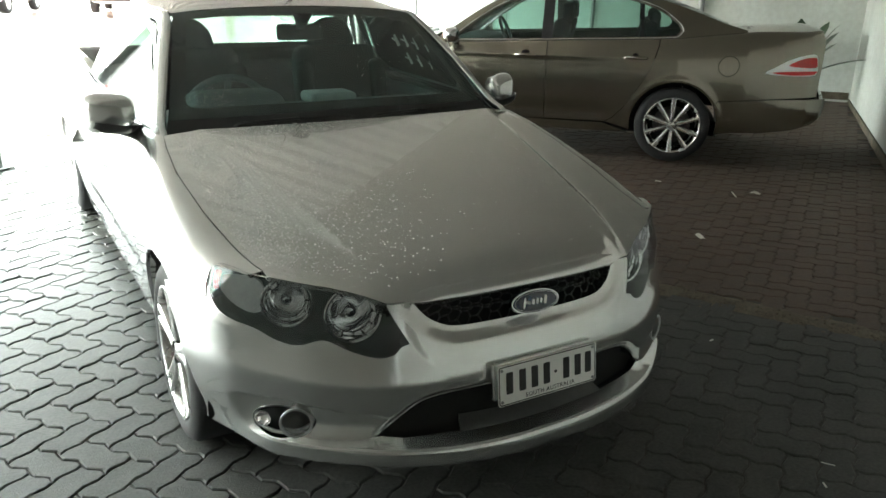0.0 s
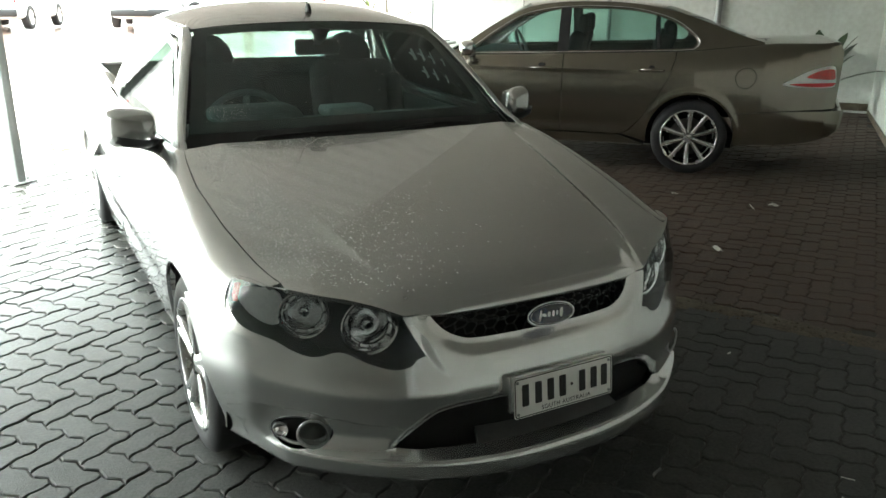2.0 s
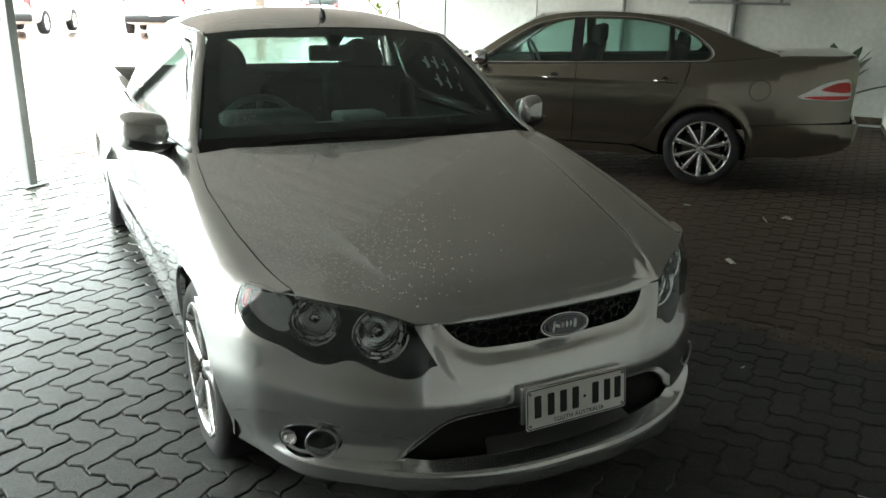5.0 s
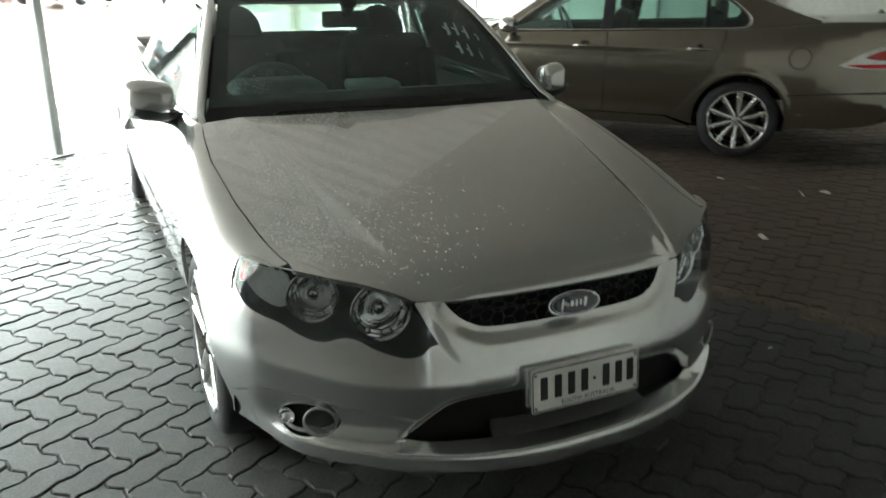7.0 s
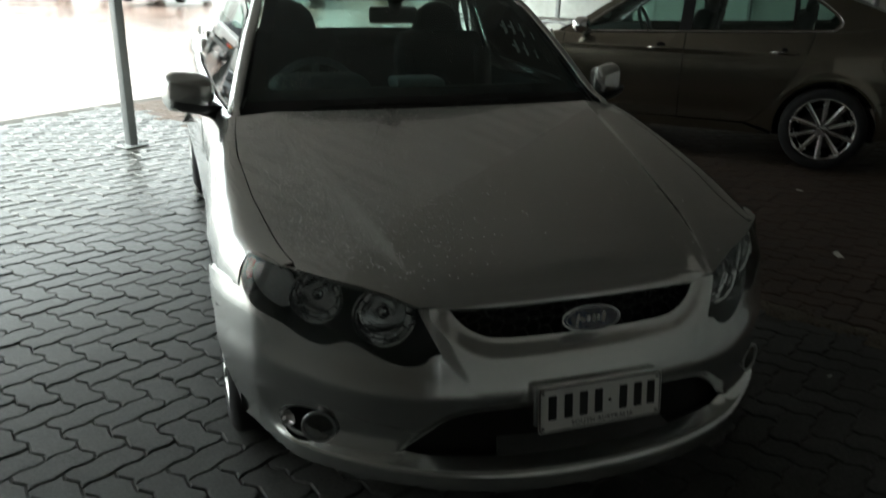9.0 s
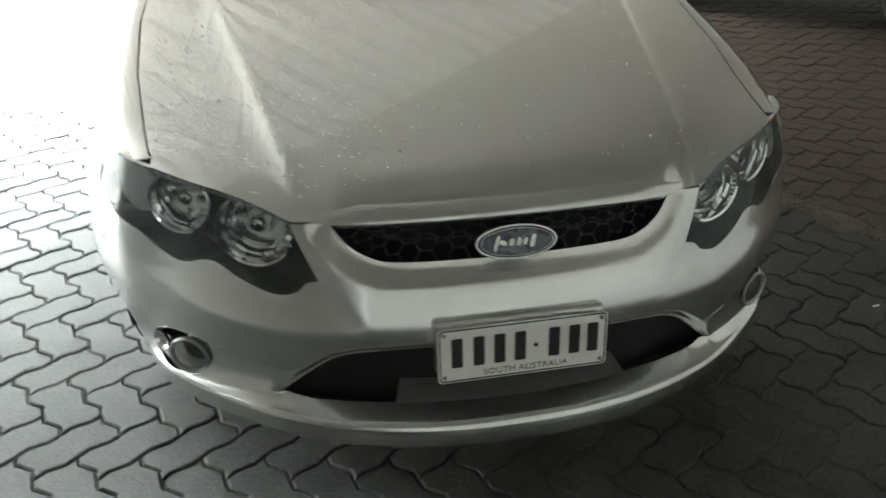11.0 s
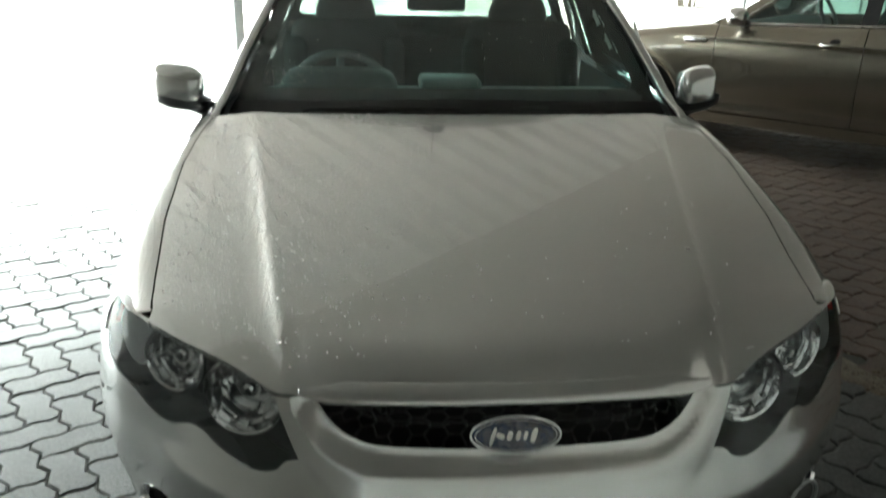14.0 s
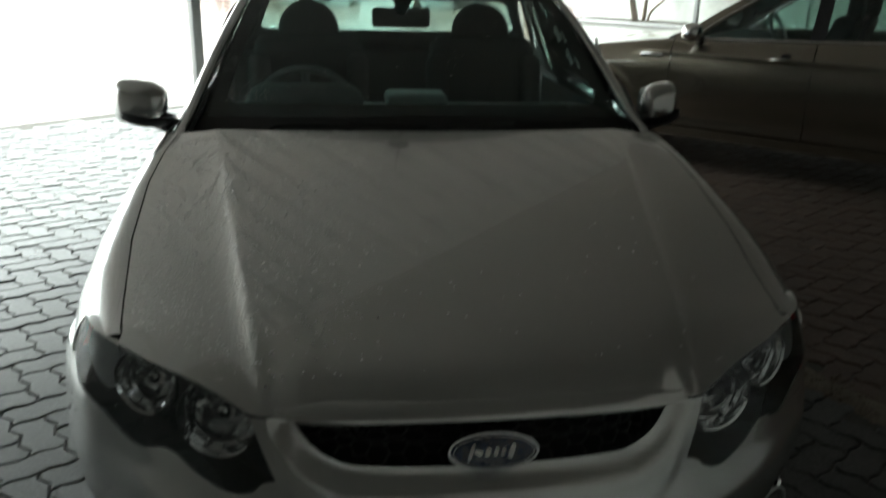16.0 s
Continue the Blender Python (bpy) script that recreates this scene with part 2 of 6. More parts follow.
def panel(P, outer, holes=(), step=0.02, flange=0.015, out=(0, -1, 0), scale=(1, 1), edge_step=None, hole_flange=None):
    """A sheet of the surface P(u, v), cut to the outer loop and the holes, with its edges folded inwards by flange.
    out: a way that the visible side faces."""
    from mathutils.geometry import delaunay_2d_cdt
    sc = np.array(scale, float)
    es = edge_step or step
    loops = [densify(np.asarray(l, float) * sc, es) for l in (outer, *holes)]
    lo, hi = loops[0].min(0), loops[0].max(0)
    gx, gy = np.meshgrid(np.arange(lo[0], hi[0], step), np.arange(lo[1], hi[1], step))
    g = np.stack([gx.ravel(), gy.ravel()], 1) + 0.37 * step
    ok = inside(g, loops[0])
    for l in loops[1:]:
        ok &= ~inside(g, l)
    g = g[ok]
    edge = np.concatenate(loops)
    if len(g):
        near = np.full(len(g), 9.0)
        for i in range(0, len(edge), 200):
            near = np.minimum(near, np.min(np.linalg.norm(g[:, None] - edge[None, i:i + 200], axis=2), axis=1))
        g = g[near > 0.45 * step]
    pts, edges, o = np.concatenate([edge, g]), [], 0
    for l in loops:
        edges += [(o + i, o + (i + 1) % len(l)) for i in range(len(l))]
        o += len(l)
    vs, _, fs, *_ = delaunay_2d_cdt([Vector(p) for p in pts], edges, [], 0, 1e-7)
    v2 = np.array([tuple(v) for v in vs])
    tri = np.array([f for f in fs if len(f) == 3])
    cen = v2[tri].mean(1)
    ok = inside(cen, loops[0])
    for l in loops[1:]:
        ok &= ~inside(cen, l)
    tri = tri[ok]

    def at(q):
        return P(q[:, 0] / sc[0], q[:, 1] / sc[1])
    h = 1e-3
    def normal(q):
        n = np.cross(at(q + (h, 0)) - at(q - (h, 0)), at(q + (0, h)) - at(q - (0, h)))
        return n / np.maximum(np.linalg.norm(n, axis=1), 1e-12)[:, None]
    v3, n3 = at(v2), normal(v2)
    sign = 1 if (n3 @ np.array(out, float)).sum() > 0 else -1
    n3 = n3 * sign
    f3 = np.cross(v3[tri[:, 1]] - v3[tri[:, 0]], v3[tri[:, 2]] - v3[tri[:, 0]])
    wrong = (f3 * n3[tri[:, 0]]).sum(1) < 0
    tri[wrong] = tri[wrong][:, ::-1]
    verts, norms, faces = list(v3), list(n3), [tuple(t) for t in tri]
    for k, l in enumerate(loops):
        depth = flange if k == 0 or hole_flange is None else hole_flange
        if not depth:
            continue
        a3, an = at(l), normal(l) * sign
        b3 = a3 - an * depth
        t3 = np.roll(a3, -1, 0) - np.roll(a3, 1, 0)
        side = np.cross(t3, an)
        side /= np.maximum(np.linalg.norm(side, axis=1), 1e-12)[:, None]
        mid = at(l.mean(0)[None])[0]
        if ((a3 - mid) * side).sum() * (1 if k == 0 else -1) < 0:
            side = -side
        o, m = len(verts), len(l)
        verts += list(a3) + list(b3)
        norms += list(side) + list(side)
        for i in range(m):
            j = (i + 1) % m
            q = (o + i, o + j, o + m + j, o + m + i)
            fn = np.cross(verts[q[1]] - verts[q[0]], verts[q[3]] - verts[q[0]])
            faces.append(q if fn @ side[i] > 0 else q[::-1])
    return mesh_of("panel", verts, faces, norms)


def lathe(profile, n=48, axis="x", smooth=True):
    """Turns (radius, along) pairs about an axis."""
    vs, fs, k = [], [], len(profile)
    for i in range(n):
        a = 2 * math.pi * i / n
        for r, h in profile:
            c, s = r * math.cos(a), r * math.sin(a)
            vs.append((h, c, s) if axis == "x" else (c, h, s) if axis == "y" else (c, s, h))
    for i in range(n):
        j = (i + 1) % n
        fs += [(i * k + q, j * k + q, j * k + q + 1, i * k + q + 1) for q in range(k - 1)]
    return vs, fs


def moved(geo, m):
    return [tuple(m @ Vector(v)) for v in geo[0]], geo[1]


def tube(path, radius, n=10, closed=False, caps=True):
    """A round bar along a path; radius is a number or one per point."""
    p = [Vector(q) for q in path]
    k = len(p)
    rad = [float(radius)] * k if isinstance(radius, (int, float)) else [float(v) for v in radius]
    vs, fs = [], []
    up = Vector((0.13, 0.27, 0.95))
    for i in range(k):
        d = (p[(i + 1) % k] - p[i - 1]) if closed or 0 < i < k - 1 else (p[1] - p[0] if i == 0 else p[-1] - p[-2])
        d.normalize()
        a = d.cross(up)
        if a.length < 1e-3:
            a = d.cross(Vector((1, 0, 0)))
        a.normalize()
        b = d.cross(a)
        vs += [tuple(p[i] + rad[i] * (math.cos(2 * math.pi * j / n) * a + math.sin(2 * math.pi * j / n) * b)) for j in range(n)]
    for i in range(k if closed else k - 1):
        i2 = (i + 1) % k
        fs += [(i * n + j, i * n + (j + 1) % n, i2 * n + (j + 1) % n, i2 * n + j) for j in range(n)]
    if caps and not closed:
        fs += [tuple(range(n))[::-1], tuple((k - 1) * n + j for j in range(n))]
    return vs, fs


def rbox(size, at=(0, 0, 0), bevel=0.01, seg=2, turn=None):
    """A box with rounded edges as a bmesh."""
    bm = bmesh.new()
    bmesh.ops.create_cube(bm, size=1)
    for v in bm.verts:
        v.co = Vector((v.co.x * size[0], v.co.y * size[1], v.co.z * size[2]))
    if bevel:
        bmesh.ops.bevel(bm, geom=list(bm.edges), offset=min(bevel, 0.45 * min(size)), segments=seg, profile=0.5, affect="EDGES")
    if turn is not None:
        bmesh.ops.transform(bm, matrix=turn, verts=bm.verts)
    bmesh.ops.translate(bm, vec=at, verts=bm.verts)
    for q in bm.faces:
        q.smooth = True
    return bm


def sweep_grid(rows, closed_rows=False):
    """Faces between rows of points of one length."""
    k = len(rows[0])
    vs = [tuple(p) for r in rows for p in r]
    fs = []
    for i in range(len(rows) - 1):
        fs += [(i * k + j, i * k + (j + 1) % k, (i + 1) * k + (j + 1) % k, (i + 1) * k + j) for j in range(k if closed_rows else k - 1)]
    return vs, fs


# ---- setting ----
A_DIR = Vector((math.cos(radians(38)), math.sin(radians(38)), 0))
B_DIR = Vector((-A_DIR.y, A_DIR.x, 0))
CORNER = Vector((9.05, 4.95, 0))


def at_plan(a, b, z=0.0):
    """A place by metres along the side wall towards the yard's left (a) and along the back wall (b), from their corner."""
    p = CORNER - A_DIR * a + B_DIR * b
    return Vector((p.x, p.y, z))


def lie(x, y):
    """The ground's height: level under the roof, rising gently towards the yard."""
    return 0.019 * max(0.0, min(y, 45.0) - 1.2)


def ground_mesh():
    xs = sorted(set([-400, -200, -100, -60, -40] + list(range(-30, 41, 2)) + [60, 100, 200, 400]))
    ys = sorted(set([-300, -100, -50, -20, -10, -5, -2, 0, 1.2] + list(range(2, 47, 2)) + [45, 60, 100, 200, 500]))
    rows = [[(x, y, lie(x, y) - 0.012) for x in xs] for y in ys]
    vs, fs = sweep_grid(rows)
    return mesh_of("ground", vs, fs)


ground = tagged(part("ground", ground_mesh(), WET_GROUND), "wet red-brown paved yard reaching to the distance", "ground", kind="structure")

ROOF_B, ROOF_A, CEIL_Z = 6.75, 12.9, 2.5


def wall_mesh(p, q, z0, z1, thick, side):
    """A straight wall from p to q, thick towards side."""
    d = (q - p).normalized()
    n = Vector((d.y, -d.x, 0)) * side * thick
    n_seg = max(1, int((q - p).length / 1.0))
    vs, fs = [], []
    for i in range(n_seg + 1):
        c = p + (q - p) * i / n_seg
        vs += [tuple(c + Vector((0, 0, z0))), tuple(c + Vector((0, 0, z1))), tuple(c + n + Vector((0, 0, z1))), tuple(c + n + Vector((0, 0, z0)))]
    for i in range(n_seg):
        fs += [(4 * i + j, 4 * i + (j + 1) % 4, 4 * i + 4 + (j + 1) % 4, 4 * i + 4 + j) for j in range(4)]
    fs += [(0, 1, 2, 3), (4 * n_seg + 3, 4 * n_seg + 2, 4 * n_seg + 1, 4 * n_seg)]
    return mesh_of("wall", vs, fs, smooth=False)


wall_side = tagged(part("wall_side", wall_mesh(at_plan(-0.2, 0), at_plan(5.2, 0), -0.05, CEIL_Z + 0.1, 0.2, -1), WALL_WHITE), "white painted rendered wall with scuffs low down", "wall", kind="structure")
# added behind the camera, never in view: bounces fill onto the bumper
wall_rear_unseen = tagged(part("wall_rear_unseen", wall_mesh(at_plan(5.2, -.02), at_plan(ROOF_A, -.02), -0.05, CEIL_Z + 0.1, 0.2, -1), WALL_REAR_ADDED), "unseen grey wall added to bounce light onto the cars' fronts", "wall", kind="structure")
# added out of view: holds back light from the carport's left end
wall_end_unseen = tagged(part("wall_end_unseen", wall_mesh(at_plan(ROOF_A, 0), at_plan(ROOF_A, 6.0), -0.05, CEIL_Z + 0.1, 0.2, -1), WALL_END_ADDED), "unseen grey wall added to block light at the carport's end", "wall", kind="structure")
wall_back = tagged(part("wall_back", wall_mesh(at_plan(0, 0), at_plan(0, ROOF_B + 1.88), -0.05, CEIL_Z + 0.8, 0.2, 1), WALL_WHITE), "white painted panelled wall behind the sedan", "wall", kind="structure")


SOFFIT_B = 3.3


def ceiling_mesh():
    """Ribbed sheets beyond the soffit: flat pans with narrow deep ribs that run out to the roof's open edge."""
    vs, fs = [], []
    pitch = 0.20
    k = int((ROOF_A + 0.2) / pitch)
    for i in range(k):
        a0 = -0.2 + i * pitch
        for da, h in ((0, 0), (.105, 0), (.125, .075), (.180, .075)):
            vs += [tuple(at_plan(a0 + da, SOFFIT_B - .05, CEIL_Z + h)), tuple(at_plan(a0 + da, ROOF_B + 0.15, CEIL_Z + h))]
    n = len(vs) // 2 - 1
    fs = [(2 * i, 2 * i + 1, 2 * i + 3, 2 * i + 2) for i in range(n)]
    top = len(vs)
    vs += [tuple(at_plan(a, b, CEIL_Z + 0.14)) for a, b in ((-0.2, SOFFIT_B), (ROOF_A, SOFFIT_B), (ROOF_A, ROOF_B + 0.15), (-0.2, ROOF_B + 0.15))]
    fs += [(top, top + 1, top + 2, top + 3)]
    return mesh_of("ceiling", vs, fs, smooth=False)


ceiling = tagged(part("ceiling", ceiling_mesh(), CEIL_WHITE), "white ribbed metal roof sheeting of the carport", "ceiling", kind="structure")
soffit = tagged(part("ceiling_soffit", rbox((ROOF_A + 0.3, SOFFIT_B + 0.2, 0.16), tuple(at_plan(ROOF_A / 2, SOFFIT_B / 2 - .1, CEIL_Z + .07)), 0.008, turn=Matrix.Rotation(radians(38), 4, "Z")), SOFFIT), "plain grey rendered soffit beside the ribbed roof sheets", "ceiling", kind="structure")
beam = tagged(part("roof_beam", rbox((ROOF_A + 0.3, 0.10, 0.2), tuple(at_plan(ROOF_A / 2, ROOF_B + 0.2, CEIL_Z - 0.05)), 0.008, turn=Matrix.Rotation(radians(38), 4, "Z")), STEEL_POST), "grey steel beam along the carport's open edge", "beam", kind="structure")


def post(p, size=0.075):
    root = thing("steel_post", "square grey steel carport post on a base plate", "post", "carport posts", at=Matrix.Translation(p) @ Matrix.Rotation(radians(38), 4, "Z"))
    part("shaft", rbox((size, size, CEIL_Z - p.z), (0, 0, (CEIL_Z - p.z) / 2), 0.006), STEEL_POST, root)
    part("base_plate", rbox((0.22, 0.16, 0.012), (0, 0, 0.008), 0.003), STEEL_POST, root)
    for sx in (-1, 1):
        bolt = part("bolt", mesh_of("bolt", *lathe([(0, 0.035), (0.011, 0.035), (0.011, 0.012)], 6, "z"), smooth=False), STEEL_POST, root)
        bolt.location = (0.08 * sx, 0, 0)
    return root


post(Vector((-1.375, 5.40, lie(0, 5.4))))
post(Vector((4.88, 10.0, lie(0, 10.0))), 0.06)
post(at_plan(12.7, 6.6, lie(0, 1)), 0.075)


# a sky portal in the carport's open side: it gives no light of its own and only guides the sky's light
opening = new("open_side", bpy.data.lights.new("open_side", "AREA"))
opening.data.shape, opening.data.size, opening.data.size_y = "RECTANGLE", ROOF_A + 1.0, CEIL_Z + 0.3
opening.data.cycles.is_portal = True
mid = at_plan(ROOF_A / 2 + .3, ROOF_B + .32, CEIL_Z / 2 - .1)
opening.matrix_world = look(tuple(mid), tuple(mid - B_DIR))


# ---- the silver ute ----
BX = np.array([0, .15, .30, .43, .52, .622, .706, .782, .857, .921, .950, .960, .964])
BY = np.array([.032, .034, .046, .074, .108, .17, .238, .322, .425, .56, .66, .75, .83])


def smooth_curve(x, y, n=400):
    t = np.concatenate([[0], np.cumsum(np.hypot(np.diff(x), np.diff(y)))])
    q = np.linspace(0, t[-1], n)

    def slopes(v):
        return np.concatenate([[(v[1] - v[0]) / (t[1] - t[0])], (v[2:] - v[:-2]) / (t[2:] - t[:-2]), [(v[-1] - v[-2]) / (t[-1] - t[-2])]])
    mx, my = slopes(x), slopes(y)
    my[0] = 0
    k = np.clip(np.searchsorted(t, q) - 1, 0, len(t) - 2)
    h = t[k + 1] - t[k]
    a = (q - t[k]) / h

    def curve(v, d):
        return (2 * a**3 - 3 * a**2 + 1) * v[k] + (a**3 - 2 * a**2 + a) * h * d[k] + (3 * a**2 - 2 * a**3) * v[k + 1] + (a**3 - a**2) * h * d[k + 1]
    return q, curve(x, mx), curve(y, my)


CU, CX, CY = smooth_curve(BX, BY)
CTX, CTY = np.gradient(CX, CU), np.gradient(CY, CU)


GRILLE_HALF = catmull([(.412, .702), (.366, .656), (.316, .63), (.256, .618), (.09, .614), (0, .613)], 5)


INTAKE_TOP = catmull([(.56, .297), (.51, .36), (.478, .390), (.414, .434), (.354, .450), (.28, .455), (0, .455)], 5)


def line_gap(line, u, z):
    q = np.stack([np.asarray(u, float).ravel(), np.broadcast_to(z, np.shape(u)).ravel()], 1)
    best = np.full(len(q), 9.0)
    for a, b in zip(line[:-1], line[1:]):
        d = b - a
        t = np.clip(((q - a) @ d) / (d @ d), 0, 1)
        best = np.minimum(best, np.linalg.norm(q - a - t[:, None] * d, axis=1))
    return best.reshape(np.shape(u))


def front(u, z):
    """The nose's surface at arc length u from the centre and height z."""
    s = np.where(u < 0, -1.0, 1.0)
    u = np.abs(u)
    over = np.maximum(0, u - CU[-1])
    x, y = np.interp(u, CU, CX), np.interp(u, CU, CY) + over
    tx, ty = np.interp(u, CU, CTX), np.interp(u, CU, CTY)
    l = np.hypot(tx, ty)
    nx, ny = ty / l, -tx / l
    d = (-.36 * np.maximum(0, z - .47) * sst(.44, .56, z) - .25 * np.maximum(0, z - .68)**1.3) * (1 - .72 * sst(.5, 1.1, u))
    d = d + (.098 - .079 * sst(.05, .75, u) - .019 * sst(.8, 1.0, u)) * sst(.305, .283, z)
    d = d - .02 * sst(.25, .222, z) - .03 * sst(.85, 1.1, u) * sst(.5, .25, z)
    xn = .27 + .145 * sst(.40, .64, z)
    d = d + .005 * sst(xn + .030, xn - .016, u) * sst(.47, .56, z)
    zb = .388 + .03 * sst(.5, .85, u)
    d = d - .022 * sst(zb + .004, zb - .012, z) * sst(.47, .56, u) * sst(1.02, .92, u) * sst(.27, .36, z)
    d = d - .019 * sst(.95, 1.1, u) * sst(.70, .78, z) + .017 * sst(.80, 1.0, u) * sst(.72, .62, z) * sst(.25, .40, z)
    d = d - .024 * sst(.052, .004, line_gap(GRILLE_HALF, u, z)) * sst(.73, .70, z)
    above = inside(np.stack([u.ravel(), np.broadcast_to(z, u.shape).ravel()], 1), np.concatenate([INTAKE_TOP, [(0, .2), (.56, .2)]])).reshape(u.shape)
    d = d - .024 * np.where(above, sst(-.004, .026, line_gap(INTAKE_TOP, u, z)), sst(.004, -.026, line_gap(INTAKE_TOP, u, z))) * sst(.288, .312, z)
    return np.stack([s * (x + nx * d), y + ny * d, z + 0 * u], -1)


def mirror_loop(half):
    """Closes a half outline, given from the centre line to the centre line, by its mirror image."""
    half = np.asarray(half, float)
    back = half[::-1] * (-1, 1)
    return np.concatenate([half, back[1:-1] if abs(half[0][0]) < 1e-9 and abs(half[-1][0]) < 1e-9 else back])


AXLE_F, AXLE_R, WHEEL_R, ARCH_R = 0.935, 4.03, 0.322, 0.368
HL_LOW = catmull([(1.098, .735), (1.082, .695), (1.02, .654), (.91, .626), (.85, .600), (.80, .587), (.755, .589), (.715, .602), (.675, .602), (.61, .577), (.53, .559), (.478, .566), (.455, .585), (.427, .592)], 5)
HL_TOP = catmull([(.497, .702), (.59, .727), (.68, .745), (.735, .752), (.90, .771), (1.05, .778), (1.098, .772)], 5)


def front_arch(z):
    y = AXLE_F - math.sqrt(max(0, ARCH_R**2 - (z - .33)**2))
    return float(np.interp(y, CY, CU))


ute = thing("silver_utility_car", "silver utility car with rain drops, parked on grey pavers", "car")
half = [(0, .236), (.5, .234), (.9, .224)] + [(front_arch(z), z) for z in np.linspace(.222, .662, 14)] + [(1.10, .688)]
bumper_half = np.concatenate([half, HL_LOW[3:], [(.50, .70)], GRILLE_HALF])
INTAKE_HALF = np.concatenate([[(0, .300), (.27, .301), (.45, .303)], catmull([(.535, .308), (.49, .345), (.465, .367), (.405, .409), (.350, .424), (.28, .429)], 5), [(0, .429)]])


def ellipse(cx, cz, a, b, tilt=0.0, n=36, power=1.0):
    out = []
    for i in range(n):
        t = 2 * math.pi * i / n
        c, s = math.cos(t), math.sin(t)
        p, q = a * math.copysign(abs(c)**power, c), b * math.copysign(abs(s)**power, s)
        out.append((cx + p * math.cos(tilt) - q * math.sin(tilt), cz + p * math.sin(tilt) + q * math.cos(tilt)))
    return np.array(out)


fog_hole = ellipse(.825, .340, .108, .047, -.10)
front_bumper = part("front_bumper", panel(front, mirror_loop(bumper_half), [mirror_loop(INTAKE_HALF), fog_hole, fog_hole * (-1, 1)], 0.011, 0.03, edge_step=0.008, hole_flange=0.05), SILVER, ute)


def offset_surface(P, d, out=1):
    """P moved along its normal by d."""
    def Q(u, v):
        u, v = np.asarray(u, float), np.asarray(v, float)
        h = 2e-3
        n = np.cross(P(u + h, v) - P(u - h, v), P(u, v + h) - P(u, v - h))
        n /= np.maximum(np.linalg.norm(n, axis=-1), 1e-12)[..., None]
        return P(u, v) + n * d * out
    return Q


# dark cavities behind the openings
part("grille_backing", panel(offset_surface(front, -.075), mirror_loop([(0, .60), (.40, .60), (.43, .72), (0, .73)]), (), 0.03, 0), UNDER, ute)


def intake_back(u, z):
    return np.stack([u, 0.075 + 0.36 * u * u, z], -1)


def intake_floor_mesh():
    us = np.linspace(-.57, .57, 31)
    p, q = front(us, 0 * us + .292), intake_back(us, 0 * us + .270)
    return mesh_of("floor", *sweep_grid([[tuple(a + (0, .004, 0)), tuple((a + b) / 2), tuple(b)] for a, b in zip(p, q)]))


part("intake_floor", intake_floor_mesh(), UNDER, ute)
part("intake_backing", panel(intake_back, [(-.555, .235), (.555, .235), (.50, .45), (-.50, .45)], (), 0.05, 0), UNDER, ute)


def grille_mesh(P, x0, x1, z0, z1, cell_w, cell_h, bar, keep):
    """Honeycomb bars laid on a surface."""
    pieces = []
    nx, nz = int((x1 - x0) / (cell_w * 0.75)) + 2, int((z1 - z0) / cell_h) + 2
    seen = set()
    for i in range(nx):
        for j in range(nz):
            cx, cz = x0 + i * cell_w * 0.75, z0 + j * cell_h + (cell_h / 2 if i % 2 else 0)
            ring = [(cx + cell_w / 2 * c, cz + cell_h / 2 * s) for c, s in ((-1, 0), (-.5, 1), (.5, 1), (1, 0), (.5, -1), (-.5, -1))]
            for a, b in zip(ring, ring[1:] + ring[:1]):
                key = tuple(sorted(((round(a[0], 4), round(a[1], 4)), (round(b[0], 4), round(b[1], 4)))))
                mid = ((a[0] + b[0]) / 2, (a[1] + b[1]) / 2)
                if key in seen or not keep(*mid):
                    continue
                seen.add(key)
                q = P(np.array([a[0], b[0]]), np.array([a[1], b[1]]))
                pieces.append(tube([q[0], q[1]], bar, 5))
    return mesh_of("honeycomb", *join_geo(*pieces))


grille_loop = mirror_loop(np.concatenate([[(0, .735), (.44, .735)], GRILLE_HALF]))
part("grille_mesh", grille_mesh(offset_surface(front, -.028), -.45, .45, .60, .74, .050, .026, .0026, lambda u, z: bool(inside(np.array([[u, z]]), grille_loop)[0])), BLACK_PLASTIC, ute, "black honeycomb grille mesh")


def tongue(u, v):
    """The body-coloured ramp between the lower lip and the number plate."""
    y = .020 + .065 * v + .25 * u * u
    z = .298 + .030 * v
    return np.stack([u, y, z], -1)


part("lower_ramp", panel(tongue, [(-.272, 0), (.272, 0), (.25, 1), (-.25, 1)], (), 0.03, 0.02, out=(0, -.3, 1), scale=(1, .15)), RAMP_GREY, ute)

# number plate with its mount
part("plate_mount", rbox((.376, .03, .122), (0, .022, .4555), .010, 3, Matrix.Rotation(radians(-7), 4, "X")), SILVER, ute)
plate = thing("number_plate", "white number plate with black characters in a thin black rim", "number plate", at=Matrix.Translation((0, -.012, .452)) @ Matrix.Rotation(radians(-7), 4, "X"))


def round_rect(w, h, r, n=5):
    pts = []
    for cx, cz, a0 in ((w / 2 - r, h / 2 - r, 0), (-w / 2 + r, h / 2 - r, 90), (-w / 2 + r, -h / 2 + r, 180), (w / 2 - r, -h / 2 + r, 270)):
        pts += [(cx + r * math.cos(radians(a0 + 90 * i / n)), cz + r * math.sin(radians(a0 + 90 * i / n))) for i in range(n + 1)]
    return np.array(pts)


def flat(y):
    return lambda u, z: np.stack([u, y + 0 * u, z], -1)


